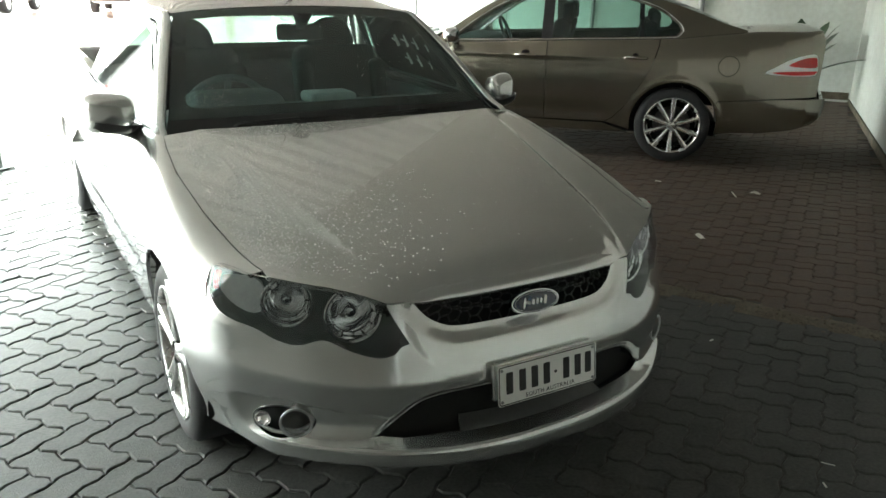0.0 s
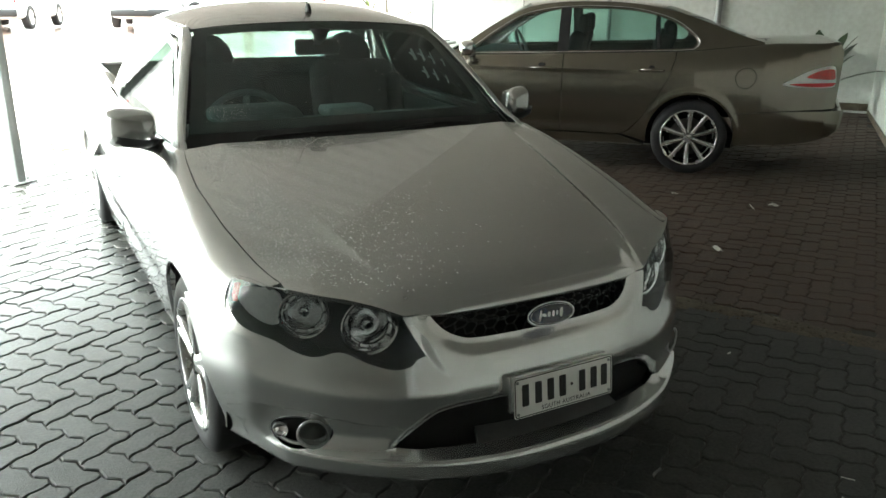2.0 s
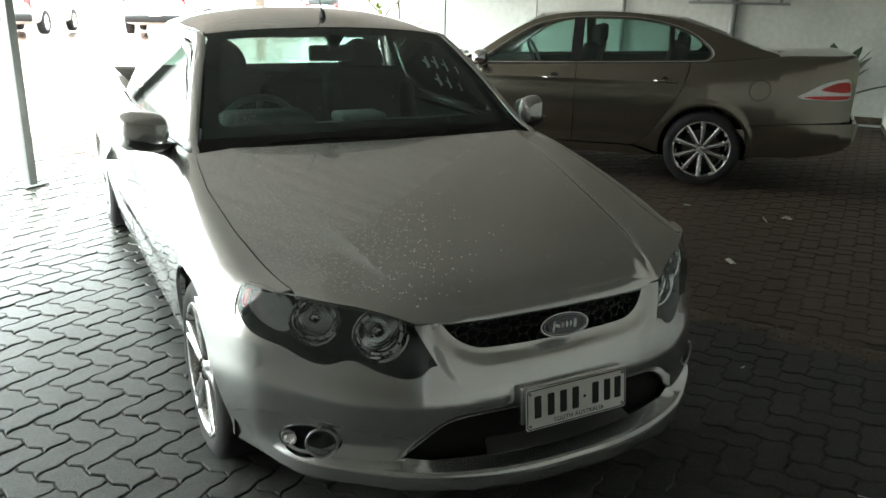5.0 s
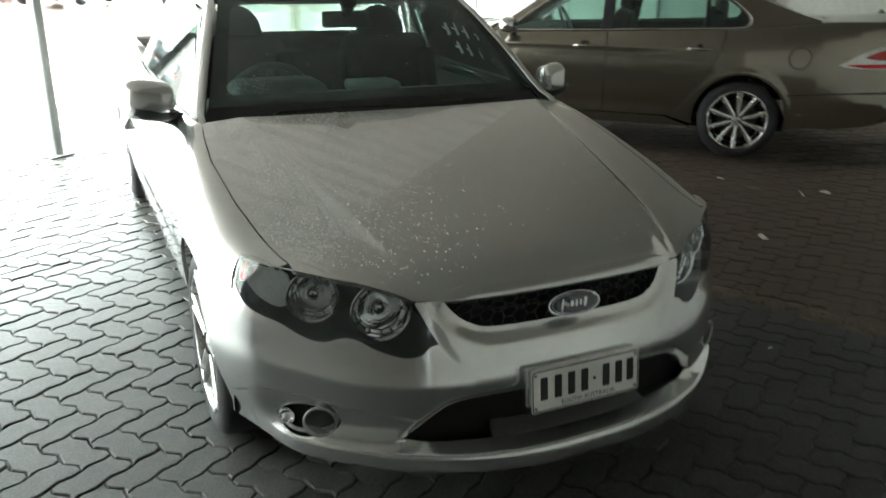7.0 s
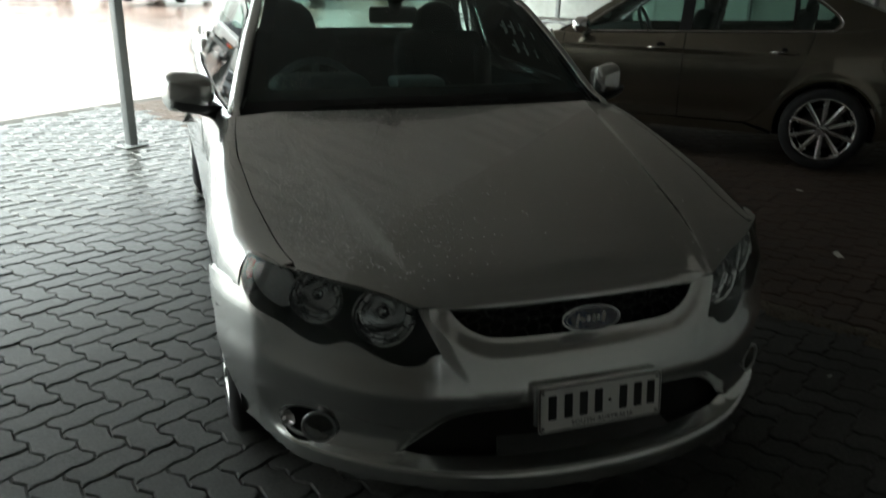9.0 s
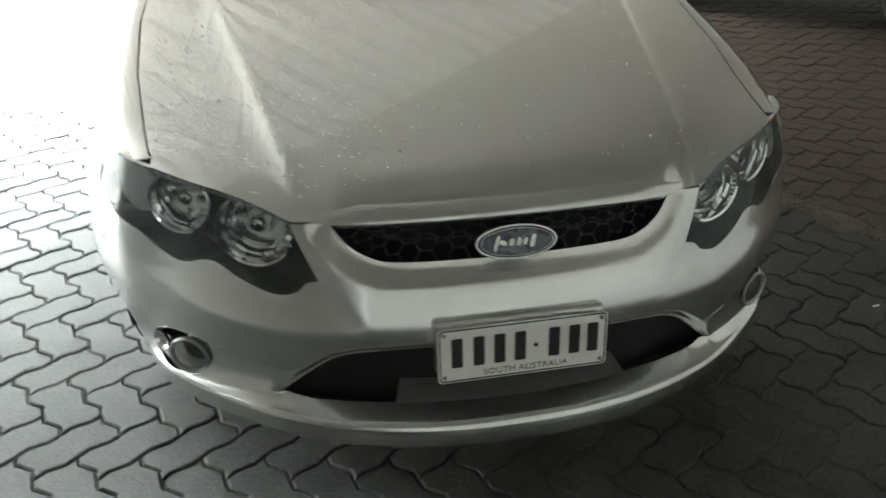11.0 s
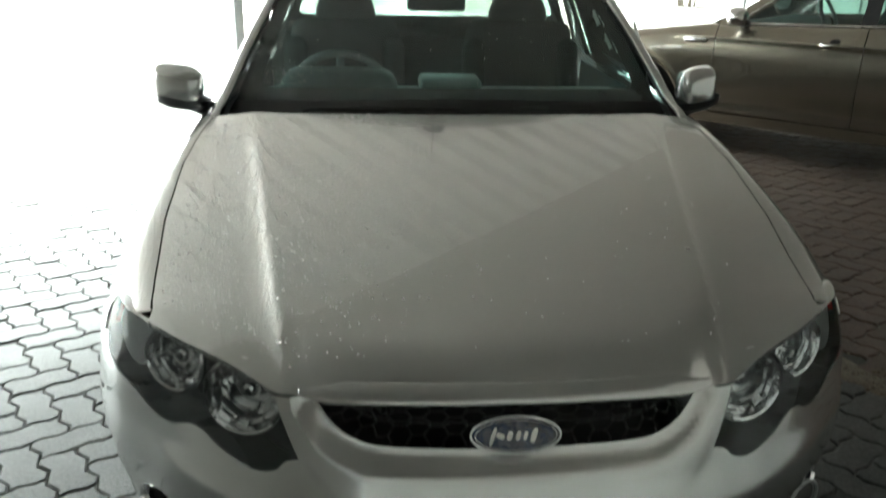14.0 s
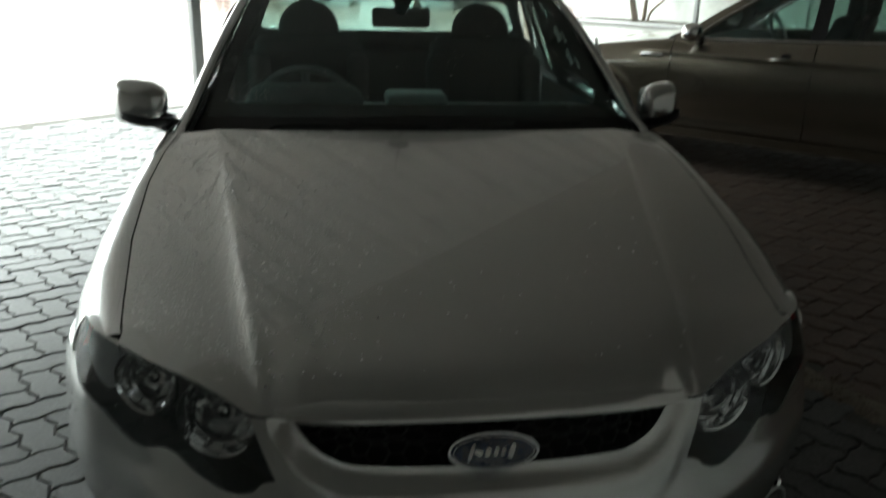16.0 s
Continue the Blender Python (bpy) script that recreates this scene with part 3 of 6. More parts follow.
part("blank", panel(flat(0.0), round_rect(.372, .128, .010), (), .05, .0015), PLATE_WHITE, plate)
part("rim", panel(flat(-.0012), round_rect(.366, .122, .009), [round_rect(.360, .116, .007)], .05, .0008), PLATE_BLACK, plate)
for i, x in enumerate((-.145, -.098, -.053, -.008, .067, .112, .153)):
    part("character_bar", panel(flat(-.0014), round_rect(.024, .068, .003) + (x, .006), (), .05, .001), PLATE_BLACK, plate)
part("dot", panel(flat(-.0014), ellipse(.026, .004, .005, .005, n=10), (), .05, .001), PLATE_BLACK, plate)
for x, z in ((-.172, .05), (.172, .05), (-.172, -.05), (.172, -.05)):
    screw = part("screw", mesh_of("screw", *lathe([(0, -.004), (.004, -.0035), (.005, 0)], 10, "y")), STEEL_POST, plate)
    screw.location = (x, 0, z)


def lettering(name, text, size, m, material, parent):
    cu = bpy.data.curves.new(name, "FONT")
    cu.body, cu.size, cu.align_x, cu.align_y, cu.extrude = text, size, "CENTER", "CENTER", 0.0004
    cu.space_character = 1.12
    ob = new(name, cu)
    me = bpy.data.meshes.new_from_object(ob.evaluated_get(bpy.context.evaluated_depsgraph_get()))
    bpy.data.objects.remove(ob)
    ob = part(name, me, material, parent)
    ob.matrix_basis = m
    return ob


lettering("state_lettering", "SOUTH AUSTRALIA", .0195, Matrix.Translation((.005, -.0016, -.046)) @ Matrix.Rotation(radians(90), 4, "X"), PLATE_BLACK, plate)

# oval badge
badge = part("badge", mesh_of("badge", *moved(lathe([(0, -.012), (.05, -.0115), (.066, -.009), (.070, -.004), (.070, .01)], 48, "y"), Matrix.Translation((0, .082, .658)) @ Matrix.Rotation(radians(-22), 4, "X") @ Matrix.Diagonal((1.24, 1, .50, 1)))), BADGE_BLUE, ute, "dark blue oval badge with a chrome rim")


def oval_ring(a, b, r, depth):
    return tube([(a * math.cos(t), depth, b * math.sin(t)) for t in np.linspace(0, 2 * math.pi, 48, endpoint=False)], r, 8, True)


BADGE_M = Matrix.Translation((0, .082, .658)) @ Matrix.Rotation(radians(-22), 4, "X")
part("badge_rim", mesh_of("badge_rim", *moved(oval_ring(.086, .0345, .0032, -.006), BADGE_M)), CHROME, badge)
part("badge_line", mesh_of("badge_line", *moved(oval_ring(.078, .0285, .0010, -.0102), BADGE_M)), CHROME, badge)
for x, w, h in ((-.044, .007, .034), (-.030, .016, .010), (-.012, .010, .016), (.004, .008, .018), (.018, .007, .016), (.034, .010, .028)):
    ob = part("badge_mark", panel(flat(-.0132), ellipse(x, 0, w / 2, h / 2, -.35, 14, .7), (), .02, .001), PLATE_WHITE, badge)
    ob.matrix_basis = BADGE_M


# bonnet
def hood_edge(y):
    return np.interp(y, [.14, .42, .55, .80, 1.10, 1.30, 1.45, 1.6], [.60, .750, .772, .806, .822, .810, .790, .76])


HT = front(HL_TOP[:, 0], HL_TOP[:, 1])
NOSE_X = np.linspace(0, .41, 12)
HTX = np.concatenate([NOSE_X, HT[:, 0]])
HTY = np.concatenate([.114 + .018 * (NOSE_X / .41)**2 + .030 * (NOSE_X / .41)**8, HT[:, 1] - .001])
HTZ = np.concatenate([.703 + 0 * NOSE_X, HT[:, 2]])
ROLL = .115


def crease(d):
    """A fold that is sharp on its inner side and runs out softly."""
    d = (d + np.sqrt(d * d + .004**2)) / 2
    return 1 - np.exp(-d / .034)


def hood_z(x, y):
    x, y = np.abs(x), np.asarray(y, float)
    t = np.clip((y - .14) / 1.27, 0, 1.3)
    zc = .752 + .274 * np.power(t + 1e-4, .82)
    drop = np.interp(y, [.14, .42, 1.42], [.072, .066, .030])
    xe = hood_edge(y)
    xc = .430 + .205 * np.clip((y - .14) / 1.1, 0, 1.2)
    def falls(y, zc, drop, xe, xc):
        z = zc - .30 * drop * (x / xe)**2 - .38 * drop * crease(x - xc) * sst(1.55, 1.1, y) - .42 * drop * np.clip((x - xc + .02) / (xe - xc + .02), 0, 1.3)**1.6
        return z - .30 * drop * sst(1.2, 1.5, y) * np.clip((x - xc) / (xe - xc), 0, 1)
    z = falls(y, zc, drop, xe, xc)
    yf = np.interp(x, HTX, HTY)
    t0 = np.clip((yf - .14) / 1.27, 0, 1.3)
    z0 = falls(yf, .752 + .274 * np.power(t0 + 1e-4, .82), np.interp(yf, [.14, .42, 1.42], [.072, .066, .030]), hood_edge(yf), .430 + .205 * np.clip((yf - .14) / 1.1, 0, 1.2))
    fall = z0 - np.interp(x, HTX, HTZ) - .003 * sst(.38, .44, x)
    return z - fall * np.clip(1 - (y - yf) / (ROLL + .13 * sst(.36, .50, x)), 0, 1.3)**2


def hood_surface(x, y):
    return np.stack([x, y, hood_z(x, y)], -1)


hood_front = [(x, float(np.interp(x, HTX, HTY))) for x in np.linspace(.412, .742, 24)]
hood_half = np.concatenate([[(x, float(np.interp(x, HTX, HTY))) for x in np.linspace(0, .40, 14)], hood_front, [(float(hood_edge(y)) - .002, y) for y in np.linspace(.41, 1.425, 24)], [(.70, 1.402), (.5, 1.380), (.25, 1.366), (0, 1.362)]])
part("bonnet", panel(hood_surface, mirror_loop(hood_half), (), 0.014, 0.014, out=(0, 0, 1), edge_step=.012), SILVER, ute)


LIP = catmull([(.034, .7255), (.0325, .7300), (.027, .7310), (.016, .7270), (.006, .7200), (-.001, .7130), (-.004, .7075), (-.001, .7025), (.020, .7025)], 3)


def lip_row(x, k=0.0):
    """The section of the moulding along the bonnet's nose, closed towards its middle by k."""
    yf = float(np.interp(abs(x), HTX, HTY))
    end = float(sst(.30, .412, abs(x)))
    short = 1 - .62 * end
    top = float(hood_z(x, yf + .034 * short)) + .0025
    row = np.array([(x, yf + dy * short, .7025 + (z - .7025) * (top - .7025) / .0285) for dy, z in LIP])
    under = hood_z(row[:, 0], np.maximum(row[:, 1], yf))
    row[:, 2] = under + (row[:, 2] - under) * (1 - .7 * end)
    return [tuple(p) for p in row * (1 - k) + row.mean(0) * k]


ends = ((.4125, 1), (.4120, .5), (.4105, .15))
lip_rows = [lip_row(-x, k) for x, k in ends] + [lip_row(x) for x in np.linspace(-.408, .408, 61)] + [lip_row(x, k) for x, k in ends[::-1]]
part("bonnet_lip", mesh_of("bonnet_lip", *sweep_grid(lip_rows)), SILVER, ute)


# body sides
def half_width(y):
    return np.interp(y, [.40, .55, .70, .93, 1.25, 1.6, 2.4, 3.2, 4.03, 4.6, 4.95, 5.08], [.857, .904, .937, .954, .940, .926, .926, .930, .942, .925, .88, .80])


Z_MID, Z_LOW = .64, .20


def top_edge(y):
    """x and z of the body side's upper edge: the bonnet gap, then the window sill, then the tray rail."""
    y = np.asarray(y, float)
    zt = np.where(y < 1.44, hood_z(hood_edge(y), y), np.interp(y, [1.44, 1.6, 2.9, 3.2, 5.0], [1.0, 1.0, 1.035, 1.06, 1.05]))
    xt = np.where(y < 1.44, hood_edge(y), np.interp(y, [1.44, 1.6, 1.9, 2.9, 3.2, 5.0], [.792, .815, .835, .845, .84, .78]))
    return xt, zt


def side(sign):
    def P(y, v):
        W = half_width(y)
        xt, zt = top_edge(y)
        phi = np.clip((v - .5), 0, .5) * math.pi
        z = np.where(v < .5, Z_LOW + (Z_MID - Z_LOW) * v * 2, Z_MID + (zt - Z_MID) * np.sin(phi))
        low = np.clip((Z_MID - z) / (Z_MID - Z_LOW), 0, 1)
        x = np.where(v < .5, W - .055 * low**1.8, xt + (W - xt) * np.power(np.cos(phi), .85))
        x = x - .012 * np.exp(-((z - .40) / .07)**2) * sst(1.3, 1.6, y) * sst(3.6, 3.3, y)
        return np.stack([sign * x, y, z], -1)
    return P


def v_of(y, z):
    zt = float(top_edge(y)[1])
    return .5 * (z - Z_LOW) / (Z_MID - Z_LOW) if z < Z_MID else .5 + math.asin(min(1, (z - Z_MID) / (zt - Z_MID))) / math.pi


def arch_loop(cy, a0, a1, n=22, r=ARCH_R):
    return [(cy + r * math.cos(radians(a)), v_of(cy + r * math.cos(radians(a)), .33 + r * math.sin(radians(a)))) for a in np.linspace(a0, a1, n)]


a_seam = math.degrees(math.asin((.652 - .33) / ARCH_R))
def on_side(u, z):
    p = front(np.array([u]), np.array([z]))[0]
    return (float(p[1]) + .003, v_of(float(p[1]) + .003, z))


lamp_edge = [on_side(u + .001, z - .001) for u, z in [*HL_TOP[-10:], (1.099, .755), (1.098, .735), (1.086, .684)]]
fender_loop = [(.405, .998)] + lamp_edge + arch_loop(AXLE_F, 180 - a_seam, -18, 26) + [(1.36, v_of(1.36, .215)), (1.50, v_of(1.5, .22)), (1.53, v_of(1.53, .5)), (1.535, .99)] + [(y, .998) for y in np.linspace(1.50, .45, 20)]
door_loop = [(1.541, .02 + .06), (2.80, .08), (2.88, v_of(2.88, .45)), (2.895, .7), (2.90, .995), (1.541, .995)]
tray_loop = [(2.90, v_of(2.9, .30)), (3.60, v_of(3.6, .28))] + [p for p in arch_loop(AXLE_R, 180 + 6, -8, 26)] + [(4.60, v_of(4.6, .28)), (5.0, v_of(5.0, .30)), (5.05, .5), (5.04, .99), (2.906, .99)]
sill_loop = [(1.40, .0), (3.62, .0), (3.60, .072), (1.42, .072)]
for s in (-1, 1):
    P = side(s)
    for name, loop, st in (("front_fender", fender_loop, .02), ("door", door_loop, .04), ("tray_side", tray_loop, .04), ("sill", sill_loop, .04)):
        part(name, panel(P, loop, (), st, .014, out=(s, 0, .2), scale=(1, .9), edge_step=.014), SILVER, ute)

    lens_edge = front(np.array([e[0] for e in HL_TOP[-10:]]), np.array([e[1] for e in HL_TOP[-10:]])) * (s, 1, 1)
    body_edge = P(np.array([e[0] for e in lamp_edge[:10]]), np.array([e[1] for e in lamp_edge[:10]]))
    shoulder = [[tuple(a), tuple(a * .5 + b * .5 + np.array((0, .002, .004))), tuple(b + np.array((-s * .004, .004, .001)))] for a, b in zip(lens_edge, body_edge)]
    for u, z, bx, by, bz in ((.845, .764, .735, .396, .7645), (.80, .759, .722, .388, .762)):
        a, b = front(np.array([u]), np.array([z]))[0] * (s, 1, 1), np.array((s * bx, by, bz))
        shoulder.insert(0, [tuple(a), tuple((a + b) / 2 + np.array((0, .001, .0))), tuple(b)])
    part("fender_shoulder", mesh_of("fender_shoulder", *sweep_grid(shoulder)), SILVER, ute)

# wheel housings and dark underbody
under = rbox((1.5, 4.4, .12), (0, 2.6, .27), .03)
part("underbody", under, UNDER, ute)
part("engine_bay_liner", rbox((1.30, .85, .32), (0, .82, .52), .05), UNDER, ute)
part("cab_floor", rbox((1.60, 1.75, .30), (0, 2.10, .45), .03), UNDER, ute)
part("tray_floor", rbox((1.62, 1.85, .06), (0, 4.02, .68), .01), UNDER, ute)
for s in (-1, 1):
    for cy in (AXLE_F, AXLE_R):
        vs, fs = [], []
        for a in np.linspace(-12, 192, 24):
            for x in (.62, .90):
                vs.append((s * x, cy + .385 * math.cos(radians(a)), .33 + .385 * math.sin(radians(a))))
        fs = [(2 * i, 2 * i + 1, 2 * i + 3, 2 * i + 2) for i in range(23)]
        part("arch_liner", mesh_of("arch_liner", vs, fs), UNDER, ute)


# wheels
def spoke(n_pair, r0, r1, w0, w1, x_hub, x_rim, split):
    """One alloy spoke along +z, slightly dished."""
    rows = []
    for t in np.linspace(0, 1, 7):
        r, w = r0 + (r1 - r0) * t, w0 + (w1 - w0) * t
        x = x_hub + (x_rim - x_hub) * t**1.5
        off = split * (0.25 + 0.75 * t)
        rows.append([(x - .018, off - w * 1.1, r), (x + .004, off - w, r), (x + .012, off - w * .45, r), (x + .012, off + w * .45, r), (x + .004, off + w, r), (x - .018, off + w * 1.1, r)])
    return sweep_grid(rows)


def wheel(parent, at, sign, spokes=10, rim_r=.236, tyre_r=WHEEL_R, pair=0.0, width=.112, slim=1.0):
    """A wheel whose outer face looks along +x times sign. Tyre, rim, spokes, hub cap and nuts."""
    root = new("wheel")
    root.parent = parent
    root.matrix_basis = Matrix.Translation(at) @ Matrix.Diagonal((sign, 1, 1, 1))
    w = width
    tyre = [(rim_r - .012, -w * 1.7), (rim_r + .02, -w * 1.95), (tyre_r - .02, -w * 1.95), (tyre_r, -w * 1.75), (tyre_r, -.030), (tyre_r - .006, -.016), (tyre_r - .020, -.004), (tyre_r - .045, .004), (rim_r + .022, .004), (rim_r + .008, -.002), (rim_r - .002, -.010)]
    part("tyre", mesh_of("tyre", *lathe(tyre, 64)), RUBBER, root)
    rim = [(rim_r - .002, -.012), (rim_r + .004, -.006), (rim_r + .004, .0), (rim_r - .004, .002), (rim_r - .012, -.004), (rim_r - .018, -.03), (rim_r - .035, -.10), (rim_r - .03, -w * 1.8)]
    part("rim", mesh_of("rim", *lathe(rim, 64)), ALLOY, root)
    part("brake_disc", mesh_of("brake_disc", *lathe([(.05, -.075), (.165, -.075), (.165, -.095)], 40)), ALLOY_DARK, root)
    part("wheel_back", mesh_of("wheel_back", *lathe([(0, -.12), (rim_r - .04, -.12)], 40)), UNDER, root)
    for i in range(spokes):
        k = i // 2
        split = pair * (1 if i % 2 else -1)
        ang = 2 * math.pi * (k / (spokes / 2)) if pair else 2 * math.pi * i / spokes
        sp = part("spoke", mesh_of("spoke", *spoke(spokes, .045, rim_r - .008, (.018 if pair else .021) * slim, (.020 if pair else .030) * slim, -.020, -.010, split)), ALLOY, root)
        sp.matrix_basis = Matrix.Rotation(ang, 4, "X")
    part("hub", mesh_of("hub", *lathe([(0, -.010), (.028, -.011), (.032, -.014), (.034, -.022), (.060, -.024), (.066, -.030), (.068, -.05)], 32)), ALLOY, root)
    for i in range(5):
        a = 2 * math.pi * (i + .5) / 5
        nut = part("wheel_nut", mesh_of("wheel_nut", *lathe([(0, -.012), (.009, -.013), (.010, -.026)], 6), smooth=False), ALLOY_DARK, root)
        nut.location = (0, .050 * math.cos(a), .050 * math.sin(a))
    return root


for s in (-1, 1):
    wheel(ute, (s * .925, AXLE_F, WHEEL_R), s, 10, .238, pair=.030, slim=.8)
    wheel(ute, (s * .925, AXLE_R, WHEEL_R + lie(0, AXLE_R)), s, 10, .238, pair=.030)

# headlamps
HL_LOOP = np.concatenate([HL_LOW, HL_TOP])


def lamp_bowl(r, depth, n=60):
    """A reflector in three steps: a fluted outer band, a ledge, and a deep inner dish."""
    prof = [(r + .004, .004), (r + .004, -.006), (r, -.008), (r - .005, -.005), (r - .007, .006)]
    prof += [(r * k, .010 + depth * .30 * (1 - k) / .27) for k in (.88, .80, .73)] + [(r * .715, depth * .22), (r * .70, depth * .36)]
    prof += [(r * k, depth * (.36 + .64 * (1 - (k / .70)**2))) for k in (.6, .5, .4, .3, .2, .1, .02)]
    vs, fs = lathe(prof, n, "y")
    out = []
    for x, y, z in vs:
        q = math.hypot(x, z) / r
        if .72 < q < .90:
            y += .0035 * (1 if int((math.atan2(z, x) + math.pi) / (2 * math.pi) * 12) % 2 else -1)
        out.append((x, y, z))
    return out, fs


def lamp(name, parent, c, r, depth, aim, cap):
    m = Matrix.Translation(c) @ Matrix.Rotation(aim, 4, "Z") @ Matrix.Rotation(radians(-6), 4, "X")
    bowl = part(name, mesh_of(name, *moved(lamp_bowl(r, depth), m), smooth=False), REFLECTOR, parent, "faceted chrome reflector bowl")
    part("bulb_shield", mesh_of("bulb_shield", *moved(lathe([(0, depth * .28), (cap * .6, depth * .30), (cap, depth * .45), (cap * 1.05, depth * .8), (cap * .7, depth)], 20, "y"), m)), CHROME, bowl)
    part("bulb_opening", mesh_of("bulb_opening", *moved(lathe([(0, depth * .275), (cap * .32, depth * .275), (cap * .34, depth * .31)], 14, "y"), m)), GLOSS_BLACK, bowl)
    part("lamp_ring", mesh_of("lamp_ring", *moved(tube([((r + .001) * math.cos(t), -.004, (r + .001) * math.sin(t)) for t in np.linspace(0, 2 * math.pi, 40, endpoint=False)], .0036, 8, True), m)), CHROME, bowl)
    return bowl


for s in (-1, 1):
    body = part("headlamp", panel(offset_surface(front, -.15), HL_LOOP * (s, 1), (), .03, 0), GLOSS_BLACK, ute, "smoked black headlamp with two round chrome reflectors")
    part("headlamp_wall", panel(offset_surface(front, -.004), HL_LOOP * (s, 1), [HL_LOOP * (s, 1) * (.985, .99) + (s * .011, .0065)], .012, .13), GLOSS_BLACK, body)
    lamp("low_beam", body, (s * .531, .247, .657), .083, .065, radians(12) * s, .022)
    lamp("high_beam", body, (s * .692, .358, .686), .072, .060, radians(24) * s, .020)
    part("turn_reflector", panel(offset_surface(front, -.022), catmull([(.905, .668), (.99, .680), (1.06, .712), (1.070, .752), (1.0, .762), (.91, .752)], 4, True) * (s, 1), (), .02, .01), FOG_METAL, body)
    part("side_marker", panel(offset_surface(front, -.010), catmull([(1.068, .712), (1.085, .722), (1.090, .757), (1.074, .758)], 4, True) * (s, 1), (), .02, .01), RED_LENS, body, "reddish side reflector strip")
    lens = part("lens", panel(offset_surface(front, .001), HL_LOOP * (s, 1), (), .016, .0, edge_step=.01), CLEAR_GLASS, body, "clear plastic headlamp lens")
    lens.visible_shadow = False

# fog lamps
for s in (-1, 1):
    fog = part("fog_lamp_pocket", panel(offset_surface(front, -.05), fog_hole * (s, 1), (), .02, 0), GLOSS_BLACK, ute, "chrome-ringed fog lamp in an oval pocket")
    ring = [front(np.array([p[0]]), np.array([p[1]]))[0] for p in ellipse(.825, .340, .100, .041, -.10, 40) * (s, 1)]
    ring = [(p[0] * .995, p[1] + .014, p[2]) for p in ring]
    part("fog_bezel", mesh_of("fog_bezel", *tube(ring, .006, 8, True)), FOG_METAL, fog)
    m = Matrix.Translation((s * .712, .262, .346)) @ Matrix.Rotation(radians(26) * s, 4, "Z")
    part("fog_reflector", mesh_of("fog_reflector", *moved(lathe([(.048, -.004), (.048, -.012), (.043, -.012), (.040, .0), (.030, .025), (0, .035)], 28, "y"), m)), ALLOY_DARK, fog)
    part("fog_ring", mesh_of("fog_ring", *moved(tube([(.046 * math.cos(t), -.012, .046 * math.sin(t)) for t in np.linspace(0, 2 * math.pi, 36, endpoint=False)], .0038, 8, True), m)), FOG_METAL, fog)
    part("fog_lens", mesh_of("fog_lens", *moved(lathe([(0, -.018), (.02, -.0165), (.042, -.010)], 28, "y"), m)), CLEAR_GLASS, fog)
    part("park_bulb", mesh_of("park_bulb", *moved(lathe([(.026, -.006), (.020, .008), (0, .014)], 20, "y"), Matrix.Translation((s * .785, .345, .338)) @ Matrix.Rotation(radians(45) * s, 4, "Z"))), REFLECTOR, fog)


# windscreen, roof, pillars
def screen(u, v):
    """u across (-1..1), v from the scuttle to the roof."""
    a = np.abs(u)
    bx, by, bz = .765 * u, 1.405 + .150 * a**2.2, 1.003 - .012 * a * a
    tx, ty, tz = .592 * u, 1.985 + .085 * a**2.2, 1.457 - .030 * a * a
    x, y, z = bx + (tx - bx) * v, by + (ty - by) * v, bz + (tz - bz) * v
    k = 4 * v * (1 - v)
    return np.stack([x, y - .018 * k, z + .024 * k * (1 - .3 * a * a)], -1)


part("scuttle", panel(offset_surface(screen, .006), [(-1, -.05), (0, -.075), (1, -.05), (.985, .065), (0, .085), (-.985, .065)], (), .04, .03, out=(0, -1, 1), scale=(.75, .7)), BLACK_PLASTIC, ute)
glass_loop = [(-.985, .05), (.985, .05), (.985, .985), (-.985, .985)]
ws = part("windscreen", panel(screen, glass_loop, (), .05, .004, out=(0, -1, 1), scale=(.75, .7)), WINDSCREEN, ute)
ws.visible_shadow = False
part("windscreen_border", panel(offset_surface(screen, -.003), glass_loop, [round_rect(1.80, .76, .06) + (0, .535)], .04, .001, out=(0, -1, 1), scale=(.75, .7)), GLOSS_BLACK, ute)


def on_screen_line(pts, lift=.012):
    q = offset_surface(screen, lift)(np.array([p[0] for p in pts]), np.array([p[1] for p in pts]))
    return [tuple(p) for p in (q if q[1][2] > 0 else q)]


for a0, a1 in ((-.66, .02), (.10, .74)):
    arm = part("wiper_arm", mesh_of("wiper_arm", *tube(on_screen_line([(a0, .0), (a0 + .03, .022), ((a0 + a1) / 2, .036)], .010), [.009, .007, .006], 7)), BLACK_PLASTIC, ute)
    part("wiper_blade", mesh_of("wiper_blade", *tube(on_screen_line([(a0 + .08, .030), ((a0 + a1) / 2, .036), (a1, .030)], .009), .005, 6)), RUBBER, arm)


def roof(u, v):
    """u across (-1..1), v from the windscreen to the cab's back."""
    y = 1.985 + .085 * np.abs(u)**2.2 * (1 - v) + (3.02 - 1.985) * v
    w = .592 + .035 * np.sin(np.pi * np.clip(v, 0, 1)) + .02 * v
    z = 1.457 + .32 * v - .29 * v * v - (.03 + .028 * np.sin(np.pi * np.clip(v, 0, 1))) * np.abs(u)**2 - .028 * np.abs(u)**6 * np.clip(4 * v, 0.2, 1)
    return np.stack([w * u, y, z], -1)


part("roof", panel(roof, [(-1, .0), (1, .0), (1, 1), (-1, 1)], (), .04, .012, out=(0, 0, 1), scale=(.6, 1.03)), SILVER, ute)


